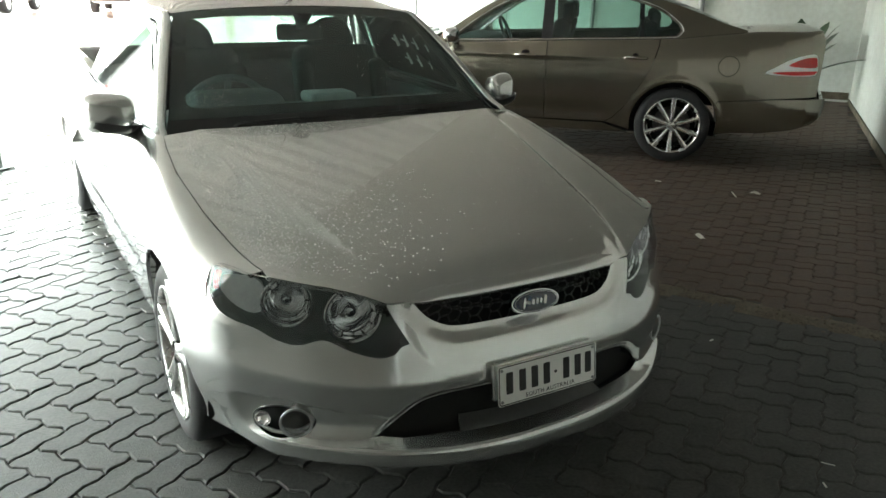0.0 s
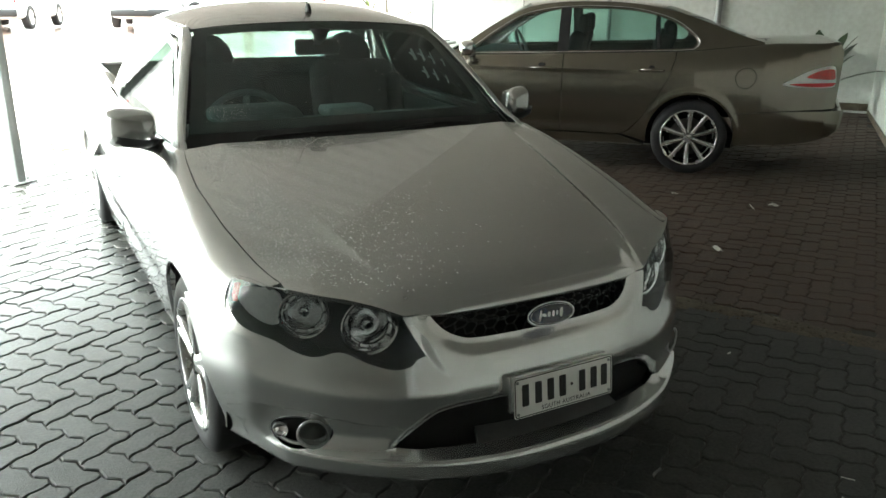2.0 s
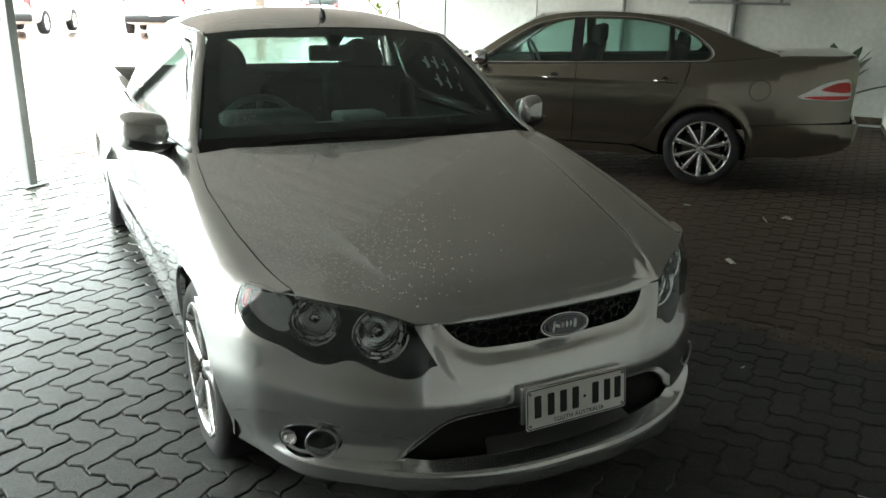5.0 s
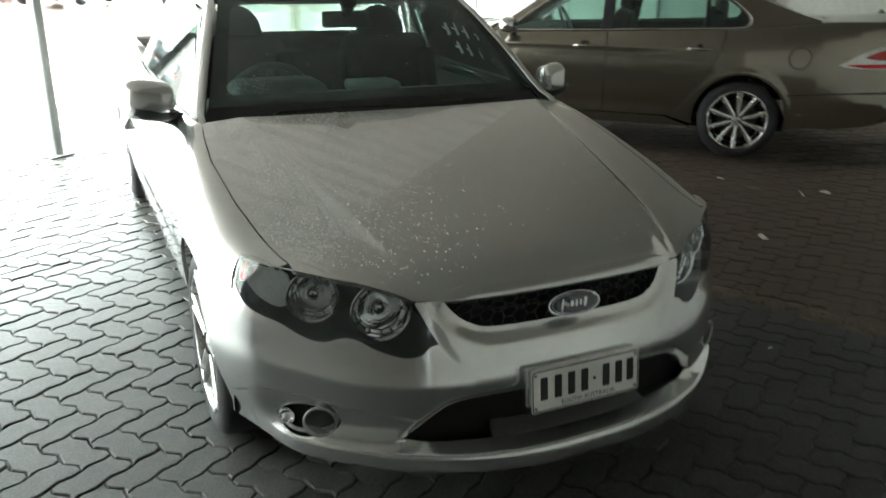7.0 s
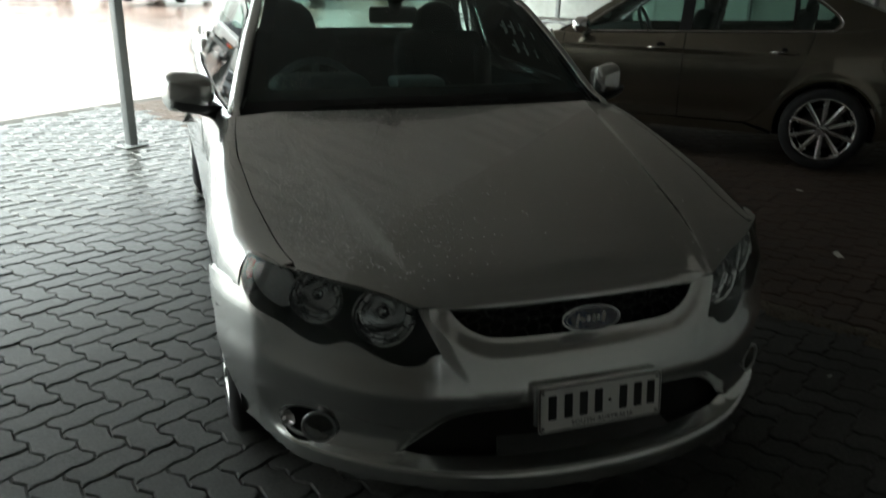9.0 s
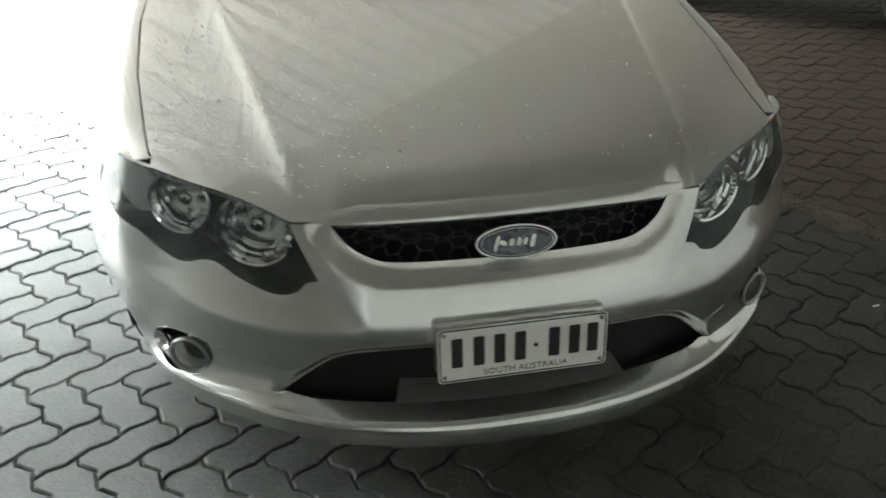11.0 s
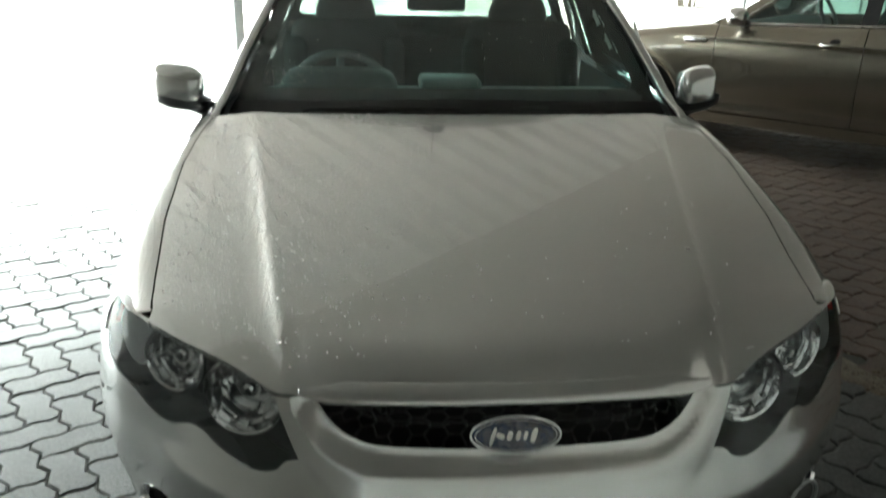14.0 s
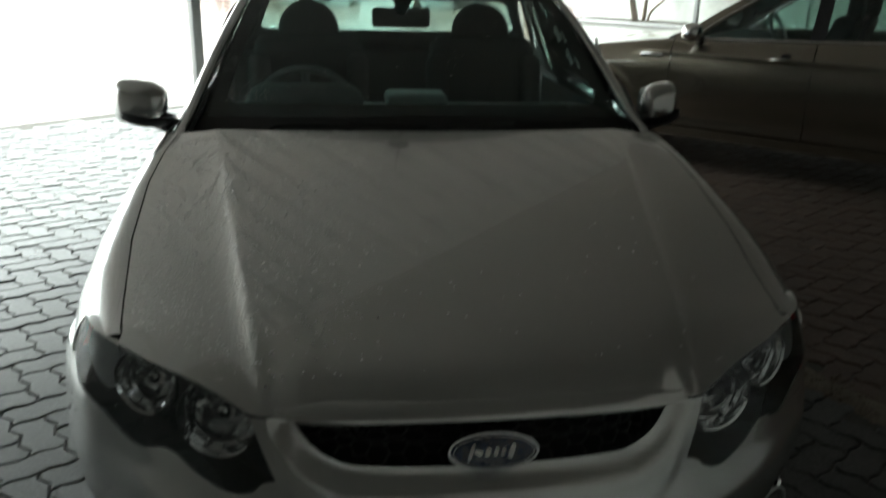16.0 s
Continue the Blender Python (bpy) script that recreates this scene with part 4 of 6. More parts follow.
def rail_path(s):
    pts = [(s * .800, 1.40, .93), (s * .800, 1.455, .980), (s * .782, 1.56, 1.030), (s * .705, 1.80, 1.222), (s * .632, 2.03, 1.376), (s * .622, 2.22, 1.402), (s * .635, 2.6, 1.415), (s * .625, 2.95, 1.395), (s * .70, 3.12, 1.22), (s * .80, 3.22, 1.06)]
    return catmull(pts, 6)


def pillar_mesh(s):
    path = rail_path(s)
    rows = []
    for i, p in enumerate(path):
        d = path[min(i + 1, len(path) - 1)] - path[max(i - 1, 0)]
        d /= np.linalg.norm(d)
        outw = np.array([s * .80, -.35 if p[1] < 2.05 else 0, .45])
        outw -= d * (outw @ d)
        outw /= np.linalg.norm(outw)
        cr = np.cross(d, outw)
        w, h = .042, .019
        rows.append([p + cr * w * math.cos(t) * abs(math.cos(t))**-.35 * .9 + outw * h * math.sin(t) for t in np.linspace(.02, 2 * math.pi + .02, 14, endpoint=False)])
    return mesh_of("pillar", *sweep_grid(rows, True))


for s in (-1, 1):
    part("roof_pillar", pillar_mesh(s), SILVER, ute)

    def upper(y, z, s=s):
        xt, zt = top_edge(y)
        return np.stack([s * (xt - .005 - (z - zt) * .44), y, z], -1)
    win = [(1.60, 1.012), (1.80, 1.185), (2.02, 1.325), (2.25, 1.368), (2.60, 1.378), (2.84, 1.36), (2.88, 1.05)]
    sg = part("side_glass", panel(upper, win, (), .06, .004, out=(s, 0, .3)), TINT_GLASS, ute)
    sg.visible_shadow = False
    frame_out = [(1.53, .995), (1.76, 1.195), (2.00, 1.355), (2.25, 1.402), (2.62, 1.412), (2.92, 1.385), (2.96, 1.03)]
    part("door_frame", panel(offset_surface(upper, -.004 * s), frame_out, [win], .05, .008, out=(s, 0, .3)), GLOSS_BLACK, ute)
    part("cab_corner", panel(offset_surface(upper, -.006 * s), [(2.90, 1.03), (2.90, 1.40), (3.02, 1.39), (3.20, 1.06)], (), .05, .01, out=(s, 0, .3)), SILVER, ute)


def cab_back(u, v):
    return np.stack([u * (.80 - .19 * v), 3.17 - .14 * v, 1.02 + .41 * v], -1)


part("cab_back_panel", panel(cab_back, [(-1, -.9), (1, -.9), (1, 1), (-1, 1)], [round_rect(1.88, .38, .07) + (0, .645)], .06, .01, out=(0, 1, 0), scale=(.75, .45)), SILVER, ute)
rg = part("rear_glass", panel(cab_back, round_rect(1.88, .38, .07) + (0, .645), (), .08, .004, out=(0, 1, 0), scale=(.75, .45)), TINT_GLASS, ute)
rg.visible_shadow = False
part("tailgate", rbox((1.56, .06, .62), (0, 5.06, .74), .025), SILVER, ute)
for s in (-1, 1):
    part("tray_rail", mesh_of("tray_rail", *tube([(s * .80, 3.2, 1.055), (s * .79, 4.0, 1.062), (s * .745, 5.04, 1.052)], .035, 10)), SILVER, ute)

# aerial
ant = part("aerial", mesh_of("aerial", *moved(lathe([(0, .038), (.010, .036), (.016, .02), (.020, 0)], 20, "z"), Matrix.Translation((-.01, 2.14, 1.497)) @ Matrix.Diagonal((.75, 1.6, 1, 1)))), BLACK_PLASTIC, ute)
part("aerial_rod", mesh_of("aerial_rod", *tube([(-.01, 2.145, 1.52), (-.01, 2.25, 1.73), (-.01, 2.30, 1.83)], [.0035, .0025, .002], 6)), BLACK_PLASTIC, ant)


# door mirrors
def mirror_shell(s):
    rows = []
    mx, wide = (.955, 1.02) if s < 0 else (.915, .78)
    for t in np.linspace(0, math.pi, 15):
        k = math.sin(t)**.62
        y = 1.655 - .075 * math.cos(t) * (1 if t < math.pi / 2 else .45)
        row = []
        for a in np.linspace(0, 2 * math.pi, 28, endpoint=False):
            c, q = math.cos(a), math.sin(a)
            px = .098 * math.copysign(abs(c)**.64, c)
            pz = .076 * math.copysign(abs(q)**.70, q) + (px / .098) * (.018 * q if q < 0 else .006 * q)
            row.append((s * (mx + px * k * wide), y + .03 * (px / .098) * k, 1.066 + pz * k))
        rows.append(row)
    return sweep_grid(rows, True)


for s in (-1, 1):
    mir = part("door_mirror", mesh_of("door_mirror", *mirror_shell(s)), SILVER, ute)
    part("mirror_arm", mesh_of("mirror_arm", *tube([(s * .835, 1.66, .972), (s * .885, 1.66, .985), (s * .93, 1.655, 1.0)], [.035, .026, .022], 10)), BLACK_PLASTIC, mir)
    part("mirror_underside", mesh_of("mirror_underside", *moved(lathe([(0, -.014), (.060, -.012), (.090, .004), (.099, .030)], 24, "z"), Matrix.Translation((s * (.945 if s < 0 else .91), 1.66, .996)) @ Matrix.Rotation(radians(-9 * s), 4, "Y") @ Matrix.Diagonal((1.02, .80, 1, 1)))), BLACK_PLASTIC, mir)
    part("mirror_face", panel(lambda u, z, s=s: np.stack([s * (.952 if s < 0 else .915) + u * (1 if s < 0 else .8), 1.694 + 0 * u, 1.062 + z], -1), round_rect(.165, .12, .04), (), .05, .003, out=(0, 1, 0)), CHROME, mir)

# cabin
part("dashboard", rbox((1.46, .46, .22), (0, 1.76, .915), .08, 4), DASH_PLASTIC, ute)
part("dash_pod", rbox((.225, .16, .05), (.005, 1.72, 1.068), .024, 5), DASH_LIGHT, ute, "grey raised pod on the dashboard")
part("instrument_hood", rbox((.44, .26, .17), (-.40, 1.84, 1.015), .08, 5), DASH_PLASTIC, ute)
wheel_m = Matrix.Translation((-.40, 1.99, .975)) @ Matrix.Rotation(radians(-66), 4, "X")
sw = part("steering_wheel", mesh_of("steering_wheel", *moved(tube([(.19 * math.cos(t), .19 * math.sin(t), 0) for t in np.linspace(0, 2 * math.pi, 40, endpoint=False)], .016, 8, True), wheel_m)), DASH_PLASTIC, ute)
part("steering_hub", mesh_of("steering_hub", *moved(lathe([(0, .02), (.05, .018), (.07, 0), (.06, -.03)], 20, "z"), wheel_m)), DASH_PLASTIC, sw)
for a in (0, 180, 270):
    part("steering_spoke", mesh_of("steering_spoke", *moved(tube([(.05 * math.cos(radians(a)), .05 * math.sin(radians(a)), -.005), (.185 * math.cos(radians(a)), .185 * math.sin(radians(a)), 0)], .016, 6), wheel_m)), DASH_PLASTIC, sw)
part("cabin_mirror", rbox((.225, .035, .075), (-.03, 1.97, 1.338), .022, 3), BLACK_PLASTIC, ute)
part("mirror_stalk", mesh_of("mirror_stalk", *tube([(-.03, 1.96, 1.36), (-.03, 1.93, 1.40), (-.03, 1.93, 1.425)], [.02, .035, .05], 10)), BLACK_PLASTIC, ute)
for x in (-.405, .405):
    seat = part("seat_back", rbox((.50, .16, .62), (x, 2.55, .92), .07, 4, Matrix.Rotation(radians(-14), 4, "X")), DARK_CLOTH, ute)
    part("seat_bolster", rbox((.10, .14, .50), (x - .22, 2.49, .90), .05, 3, Matrix.Rotation(radians(-14), 4, "X")), DARK_CLOTH, seat)
    part("seat_bolster", rbox((.10, .14, .50), (x + .22, 2.49, .90), .05, 3, Matrix.Rotation(radians(-14), 4, "X")), DARK_CLOTH, seat)
    part("headrest", mesh_of("headrest", *moved(lathe([(0, -.055), (.08, -.054), (.118, -.042), (.137, -.018), (.139, .0), (.135, .02), (.115, .045), (.07, .055), (0, .056)], 30, "y"), Matrix.Translation((x, 2.66, 1.235)) @ Matrix.Rotation(radians(-8), 4, "X"))), DARK_CLOTH, seat)
    for dx in (-.06, .06):
        part("headrest_rod", mesh_of("headrest_rod", *tube([(x + dx, 2.645, 1.15), (x + dx, 2.66, 1.22)], .007, 6)), CHROME, seat)
    part("seat_cushion", rbox((.52, .52, .18), (x, 2.28, .62), .07, 3), DARK_CLOTH, seat)
part("rear_bulkhead", rbox((1.50, .06, .62), (0, 3.06, .80), .03), DARK_CLOTH, ute)
part("headlining", panel(lambda u, v: roof(u, v) - np.array([0, 0, .03]), [(-.95, .05), (.95, .05), (.95, .96), (-.95, .96)], (), .08, 0, out=(0, 0, -1), scale=(.6, 1.03)), DASH_LIGHT, ute)
for s in (-1, 1):
    part("door_lining", panel(lambda y, z, s=s: np.stack([s * (.79 + 0 * y), y, z], -1), [(1.6, .5), (2.9, .5), (2.9, 1.01), (1.6, .99)], (), .2, .0, out=(-s, 0, 0)), DASH_PLASTIC, ute)


# ---- the bronze sedan ----
sedan = thing("bronze_sedan", "dark bronze four-door sedan with chrome window trim", "car", at=pose(1.803, 6.53, 0.06, 0, 0, -133.0))
S_AXF, S_AXR, S_R = 0.93, 3.74, .327


def s_half(y):
    return np.interp(y, [0, .15, .35, .6, .93, 1.6, 2.6, 3.74, 4.3, 4.6, 4.84, 4.98, 5.03], [.55, .70, .82, .90, .935, .928, .93, .942, .925, .885, .82, .73, .66])


def s_top(y):
    y = np.asarray(y, float)
    z = np.interp(y, [0, .4, .9, 1.45, 1.7, 2.5, 3.3, 3.7, 4.0, 4.4, 4.90, 5.03], [.70, .80, .91, .985, .985, 1.02, 1.055, 1.075, 1.11, 1.15, 1.16, 1.13])
    x = np.interp(y, [0, .4, .9, 1.45, 1.7, 2.5, 3.3, 3.7, 4.0, 4.4, 4.90, 5.03], [.50, .72, .80, .80, .815, .85, .855, .84, .80, .74, .69, .62])
    return x, z


S_MID, S_LOW = .74, .24


def s_side(sign):
    def P(y, v):
        W = s_half(y)
        xt, zt = s_top(y)
        phi = np.clip(v - .5, 0, .5) * math.pi
        z = np.where(v < .5, S_LOW + (S_MID - S_LOW) * v * 2, S_MID + (zt - S_MID) * np.sin(phi))
        low = np.clip((S_MID - z) / (S_MID - S_LOW), 0, 1)
        x = np.where(v < .5, W - .06 * low**1.7, xt + (W - xt) * np.power(np.cos(phi), .9))
        x = x - .014 * np.exp(-((z - .42) / .06)**2) * sst(1.3, 1.6, y) * sst(3.3, 3.0, y)
        x = x + .040 * np.exp(-((z - .52) / .10)**2) * sst(4.35, 4.90, y)
        x = x + .013 * np.exp(-((z - .900) / .028)**2) * sst(.9, 1.5, y) * sst(3.5, 2.5, y)
        for cy in (S_AXF, S_AXR):
            r = np.hypot(y - cy, z - .335)
            x = x + .012 * np.exp(-((r - .39) / .035)**2)
        return np.stack([sign * x, y, z], -1)
    return P


def s_v(y, z):
    zt = float(s_top(y)[1])
    return .5 * (z - S_LOW) / (S_MID - S_LOW) if z < S_MID else .5 + math.asin(min(1, (z - S_MID) / (zt - S_MID))) / math.pi


def s_arch(cy, a0, a1, n=24, r=.375):
    return [(cy + r * math.cos(radians(a)), max(0.0, s_v(cy + r * math.cos(radians(a)), .335 + r * math.sin(radians(a))))) for a in np.linspace(a0, a1, n)]


rear_cut = [(3.20, s_v(3.2, .36)), (3.30, s_v(3.3, .47)), (3.42, s_v(3.42, .66)), (3.52, s_v(3.52, .85)), (3.56, s_v(3.56, 1.0)), (3.57, .995)]
s_loops = {
    "front_fender": [(.42, s_v(.42, .60))] + s_arch(S_AXF, 138, -16) + [(1.40, s_v(1.4, .26)), (1.545, s_v(1.545, .28)), (1.548, .6), (1.533, .995), (.9, .995), (.45, .995)],
    "front_door": [(1.552, .09), (2.585, .09), (2.586, .5), (2.585, .995), (1.54, .995), (1.555, .6)],
    "rear_door": [(2.592, .09), (3.14, .09)] + rear_cut + [(2.592, .995)],
    "quarter_panel": [(3.147, .088)] + s_arch(S_AXR, 190, 26, 24) + [(4.10, s_v(4.1, .56)), (4.60, s_v(4.6, .60)), (4.93, s_v(4.93, .62)), (4.95, .8), (4.91, .995), (4.3, .995), (3.58, .995)] + [(y + .007, v) for y, v in rear_cut[::-1]],
    "rear_bumper_side": s_arch(S_AXR, 24, -12, 10) + [(4.2, s_v(4.2, .28)), (4.5, s_v(4.5, .29)), (4.75, s_v(4.75, .32)), (4.92, s_v(4.92, .37)), (5.01, s_v(5.01, .44)), (5.025, s_v(5.025, .60)), (4.60, s_v(4.6, .592)), (4.10, s_v(4.1, .552))],
    "sill": [(1.32, .0), (3.36, .0), (3.13, .078), (1.42, .082)],
}
for s in (-1, 1):
    for name, loop in s_loops.items():
        part(name, panel(s_side(s), loop, (), .022, .012, out=(s, 0, .2), scale=(1, .9), edge_step=.016), BRONZE, sedan)


def s_upper(sign):
    def P(y, z):
        xt, zt = s_top(y)
        return np.stack([sign * (xt - .006 - (z - zt) * .47), y, z], -1)
    return P


S_ROOF = catmull([(1.50, .99), (1.66, 1.085), (1.92, 1.265), (2.20, 1.405), (2.50, 1.462), (2.90, 1.475), (3.25, 1.452), (3.55, 1.395), (3.85, 1.30), (4.12, 1.205), (4.30, 1.155)], 4)
S_WIN_F = catmull([(1.70, 1.008), (1.95, 1.195), (2.20, 1.338), (2.52, 1.405)], 5).tolist() + [(2.53, 1.04)]
S_WIN_R = [(2.62, 1.046), (2.61, 1.412)] + catmull([(2.95, 1.418), (3.25, 1.392), (3.52, 1.315), (3.70, 1.20), (3.735, 1.14)], 5).tolist() + [(3.70, 1.095), (3.2, 1.068)]
for s in (-1, 1):
    U = s_upper(s)
    belt = [(y, float(s_top(y)[1]) - .004) for y in np.linspace(4.30, 1.55, 20)]
    part("greenhouse_frame", panel(U, np.concatenate([S_ROOF, belt]), [S_WIN_F, S_WIN_R], .05, .012, out=(s, 0, .3)), BRONZE, sedan)
    part("pillar_cover", panel(offset_surface(U, .003 * s), [(2.525, 1.035), (2.525, 1.41), (2.62, 1.415), (2.625, 1.04)], (), .1, .002, out=(s, 0, .3)), GLOSS_BLACK, sedan)
    for nm, w in (("front_side_glass", S_WIN_F), ("rear_side_glass", S_WIN_R)):
        g = part(nm, panel(offset_surface(U, -.006 * s), w, (), .1, .003, out=(s, 0, .3)), TINT_GLASS, sedan)
        g.visible_shadow = False
    part("quarter_divider", panel(offset_surface(U, -.003 * s), [(3.40, 1.075), (3.385, 1.36), (3.41, 1.355), (3.43, 1.075)], (), .1, .004, out=(s, 0, .3)), GLOSS_BLACK, sedan)
    ring = catmull([(1.66, .998), (1.93, 1.20), (2.19, 1.350), (2.52, 1.418), (2.95, 1.432), (3.26, 1.405), (3.54, 1.325), (3.725, 1.20), (3.755, 1.135), (3.71, 1.085)], 6)
    lower = [(y, float(np.interp(y, [1.66, 2.5, 3.3, 3.71], [.996, 1.028, 1.062, 1.080]))) for y in np.linspace(3.6, 1.75, 12)]
    q = U(np.array([p[0] for p in [*ring, *lower]]), np.array([p[1] for p in [*ring, *lower]]))
    part("chrome_surround", mesh_of("chrome_surround", *tube([(p[0] + s * .004, p[1], p[2]) for p in q], .0075, 6, True)), CHROME, sedan, "bright chrome window surround")
    for y, z in ((2.40, .895), (3.37, .905)):
        h = part("door_handle", mesh_of("door_handle", *tube([(s * .925, y - .105, z - .004), (s * .948, y - .085, z), (s * .952, y, z + .002), (s * .948, y + .085, z), (s * .925, y + .105, z - .004)], [.011, .014, .014, .014, .011], 8)), BRONZE, sedan)
        part("handle_recess", mesh_of("handle_recess", *moved(lathe([(0, .004), (.035, .003), (.05, -.004)], 20), Matrix.Translation((s * .921, y, z - .004)) @ Matrix.Diagonal((s, 1, 1, 1)))), UNDER, h)
        part("handle_trim", mesh_of("handle_trim", *tube([(s * .957, y - .09, z + .006), (s * .962, y, z + .008), (s * .957, y - .01, z + .006)], .005, 6)), CHROME, h)
    part("side_badge", rbox((.006, .17, .030), (s * .937, 1.40, .862), .003), CHROME, sedan, "small chrome side badge")
    mrows = []
    for t in np.linspace(0, math.pi, 11):
        k = math.sin(t)**.6
        mrows.append([(s * (.985 + .095 * math.copysign(abs(math.cos(a))**.7, math.cos(a)) * k), 1.72 - .07 * math.cos(t), 1.055 + .07 * math.copysign(abs(math.sin(a))**.8, math.sin(a)) * k) for a in np.linspace(0, 2 * math.pi, 22, endpoint=False)])
    mir = part("door_mirror", mesh_of("door_mirror", *sweep_grid(mrows, True)), CHROME, sedan, "chrome-capped door mirror")
    part("mirror_arm", mesh_of("mirror_arm", *tube([(s * .82, 1.73, 1.0), (s * .91, 1.73, 1.01)], [.035, .025], 8)), BLACK_PLASTIC, mir)
    # tail lamp
    T = offset_surface(s_side(s), .006 * s)
    def lens_loop(pts):
        return catmull([(y, s_v(y, z)) for y, z in pts], 4, True)
    lampo = part("tail_lamp", panel(T, lens_loop([(4.47, .812), (4.55, .868), (4.66, .928), (4.79, .968), (4.875, .972), (4.895, .90), (4.898, .825), (4.86, .800), (4.70, .795)]), (), .02, .012, out=(s, 0, 0), scale=(1, .9)), CLEAR_LENS_SOLID, sedan, "red and clear tail lamp")
    T2 = offset_surface(s_side(s), .010 * s)
    part("stop_lens", panel(T2, lens_loop([(4.655, .880), (4.70, .912), (4.79, .944), (4.868, .948), (4.884, .91), (4.882, .868), (4.78, .866)]), (), .02, .004, out=(s, 0, 0), scale=(1, .9)), RED_LENS, lampo)
    part("lower_lens", panel(T2, lens_loop([(4.52, .818), (4.60, .830), (4.75, .835), (4.886, .838), (4.888, .822), (4.85, .808), (4.68, .802)]), (), .02, .004, out=(s, 0, 0), scale=(1, .9)), RED_LENS, lampo)
    if s > 0:
        cap = [s_side(1)(np.array([4.16 + .085 * math.cos(a)]), np.array([s_v(4.16, .865) + .075 * math.sin(a)]))[0] for a in np.linspace(0, 2 * math.pi, 36, endpoint=False)]
        part("fuel_flap_gap", mesh_of("fuel_flap_gap", *tube([(p[0] + .0005, p[1], p[2]) for p in cap], .0025, 5, True)), UNDER, sedan)
    for cy in (S_AXF, S_AXR):
        wheel(sedan, (s * .928, cy, S_R), s, 10, .245, S_R, 0.0, .112, .74)
        vs = [(s * x, cy + .39 * math.cos(radians(a)), .335 + .39 * math.sin(radians(a))) for a in np.linspace(-14, 194, 24) for x in (.6, .90)]
        part("arch_liner", mesh_of("arch_liner", vs, [(2 * i, 2 * i + 1, 2 * i + 3, 2 * i + 2) for i in range(23)]), UNDER, sedan)


def s_roof(u, v):
    y = 2.16 + (3.50 - 2.16) * v + .10 * np.abs(u)**2 * (1 - 2 * v)
    w = np.interp(y, [2.1, 2.5, 3.0, 3.6], [.600, .645, .655, .625])
    z = 1.452 + .155 * v - .165 * v * v - .020 * np.abs(u)**2 - .022 * np.abs(u)**6
    return np.stack([w * u, y, z + 0 * u], -1)


part("roof", panel(s_roof, [(-1, 0), (1, 0), (1, 1), (-1, 1)], (), .05, .01, out=(0, 0, 1), scale=(.65, 1.3)), BRONZE, sedan)


def s_screen(u, v):
    a = np.abs(u)
    b = np.stack([.77 * u, 1.42 + .16 * a**2, .99 + 0 * a], -1)
    t = np.stack([.60 * u, 2.16 + .10 * a**2, 1.452 - .03 * a * a], -1)
    return b + (t - b) * v[..., None] + np.stack([0 * u, 0 * u, .05 * v * (1 - v)], -1)


def s_rear(u, v):
    a = np.abs(u)
    b = np.stack([.70 * u, 4.22 - .12 * a**2, 1.175 + 0 * a], -1)
    t = np.stack([.61 * u, 3.50 - .10 * a**2, 1.442 - .03 * a * a], -1)
    return b + (t - b) * v[..., None] + np.stack([0 * u, 0 * u, .06 * v * (1 - v)], -1)


for nm, F, o in (("windscreen", s_screen, (0, -1, 1)), ("rear_window", s_rear, (0, 1, 1))):
    g = part(nm, panel(F, [(-1, 0), (1, 0), (1, 1), (-1, 1)], (), .07, .004, out=o, scale=(.7, .8)), TINT_GLASS, sedan)
    g.visible_shadow = False


def s_hood(u, y):
    xt, zt = s_top(y)
    return np.stack([u * (xt - .003), y, zt + .045 * (1 - u * u) * sst(.0, .5, y) - .10 * sst(.25, .0, y)], -1)


part("bonnet", panel(s_hood, [(-1, .12), (1, .12), (1, 1.47), (0, 1.42), (-1, 1.47)], (), .05, .012, out=(0, 0, 1), scale=(.75, 1)), BRONZE, sedan)


def s_boot(u, y):
    xt, zt = s_top(y)
    return np.stack([u * (xt - .003), y, zt + .022 * (1 - u * u) + .012 * np.exp(-((y - 4.90) / .05)**2)], -1)


part("boot_lid", panel(s_boot, [(-1, 4.14), (0, 4.22), (1, 4.14), (1, 4.93), (-1, 4.93)], (), .05, .012, out=(0, 0, 1), scale=(.7, 1)), BRONZE, sedan)


def s_tail(u, z):
    return np.stack([u, 5.02 - .10 * (np.abs(u) / .72)**4 - .08 * sst(.6, 1.15, z) + .06 * np.exp(-((z - .54) / .10)**2), z], -1)


part("tail_panel", panel(s_tail, [(-.68, .62), (.68, .62), (.66, 1.15), (-.66, 1.15)], (), .05, .01, out=(0, 1, 0)), BRONZE, sedan)
part("rear_bumper", panel(s_tail, [(-.70, .44), (-.6, .38), (.6, .38), (.70, .44), (.70, .612), (-.70, .612)], (), .05, .02, out=(0, 1, 0)), BRONZE, sedan)


def s_nose(u, z):
    return np.stack([u, .02 + .14 * (np.abs(u) / .72)**3 + .08 * sst(.5, .8, z), z], -1)


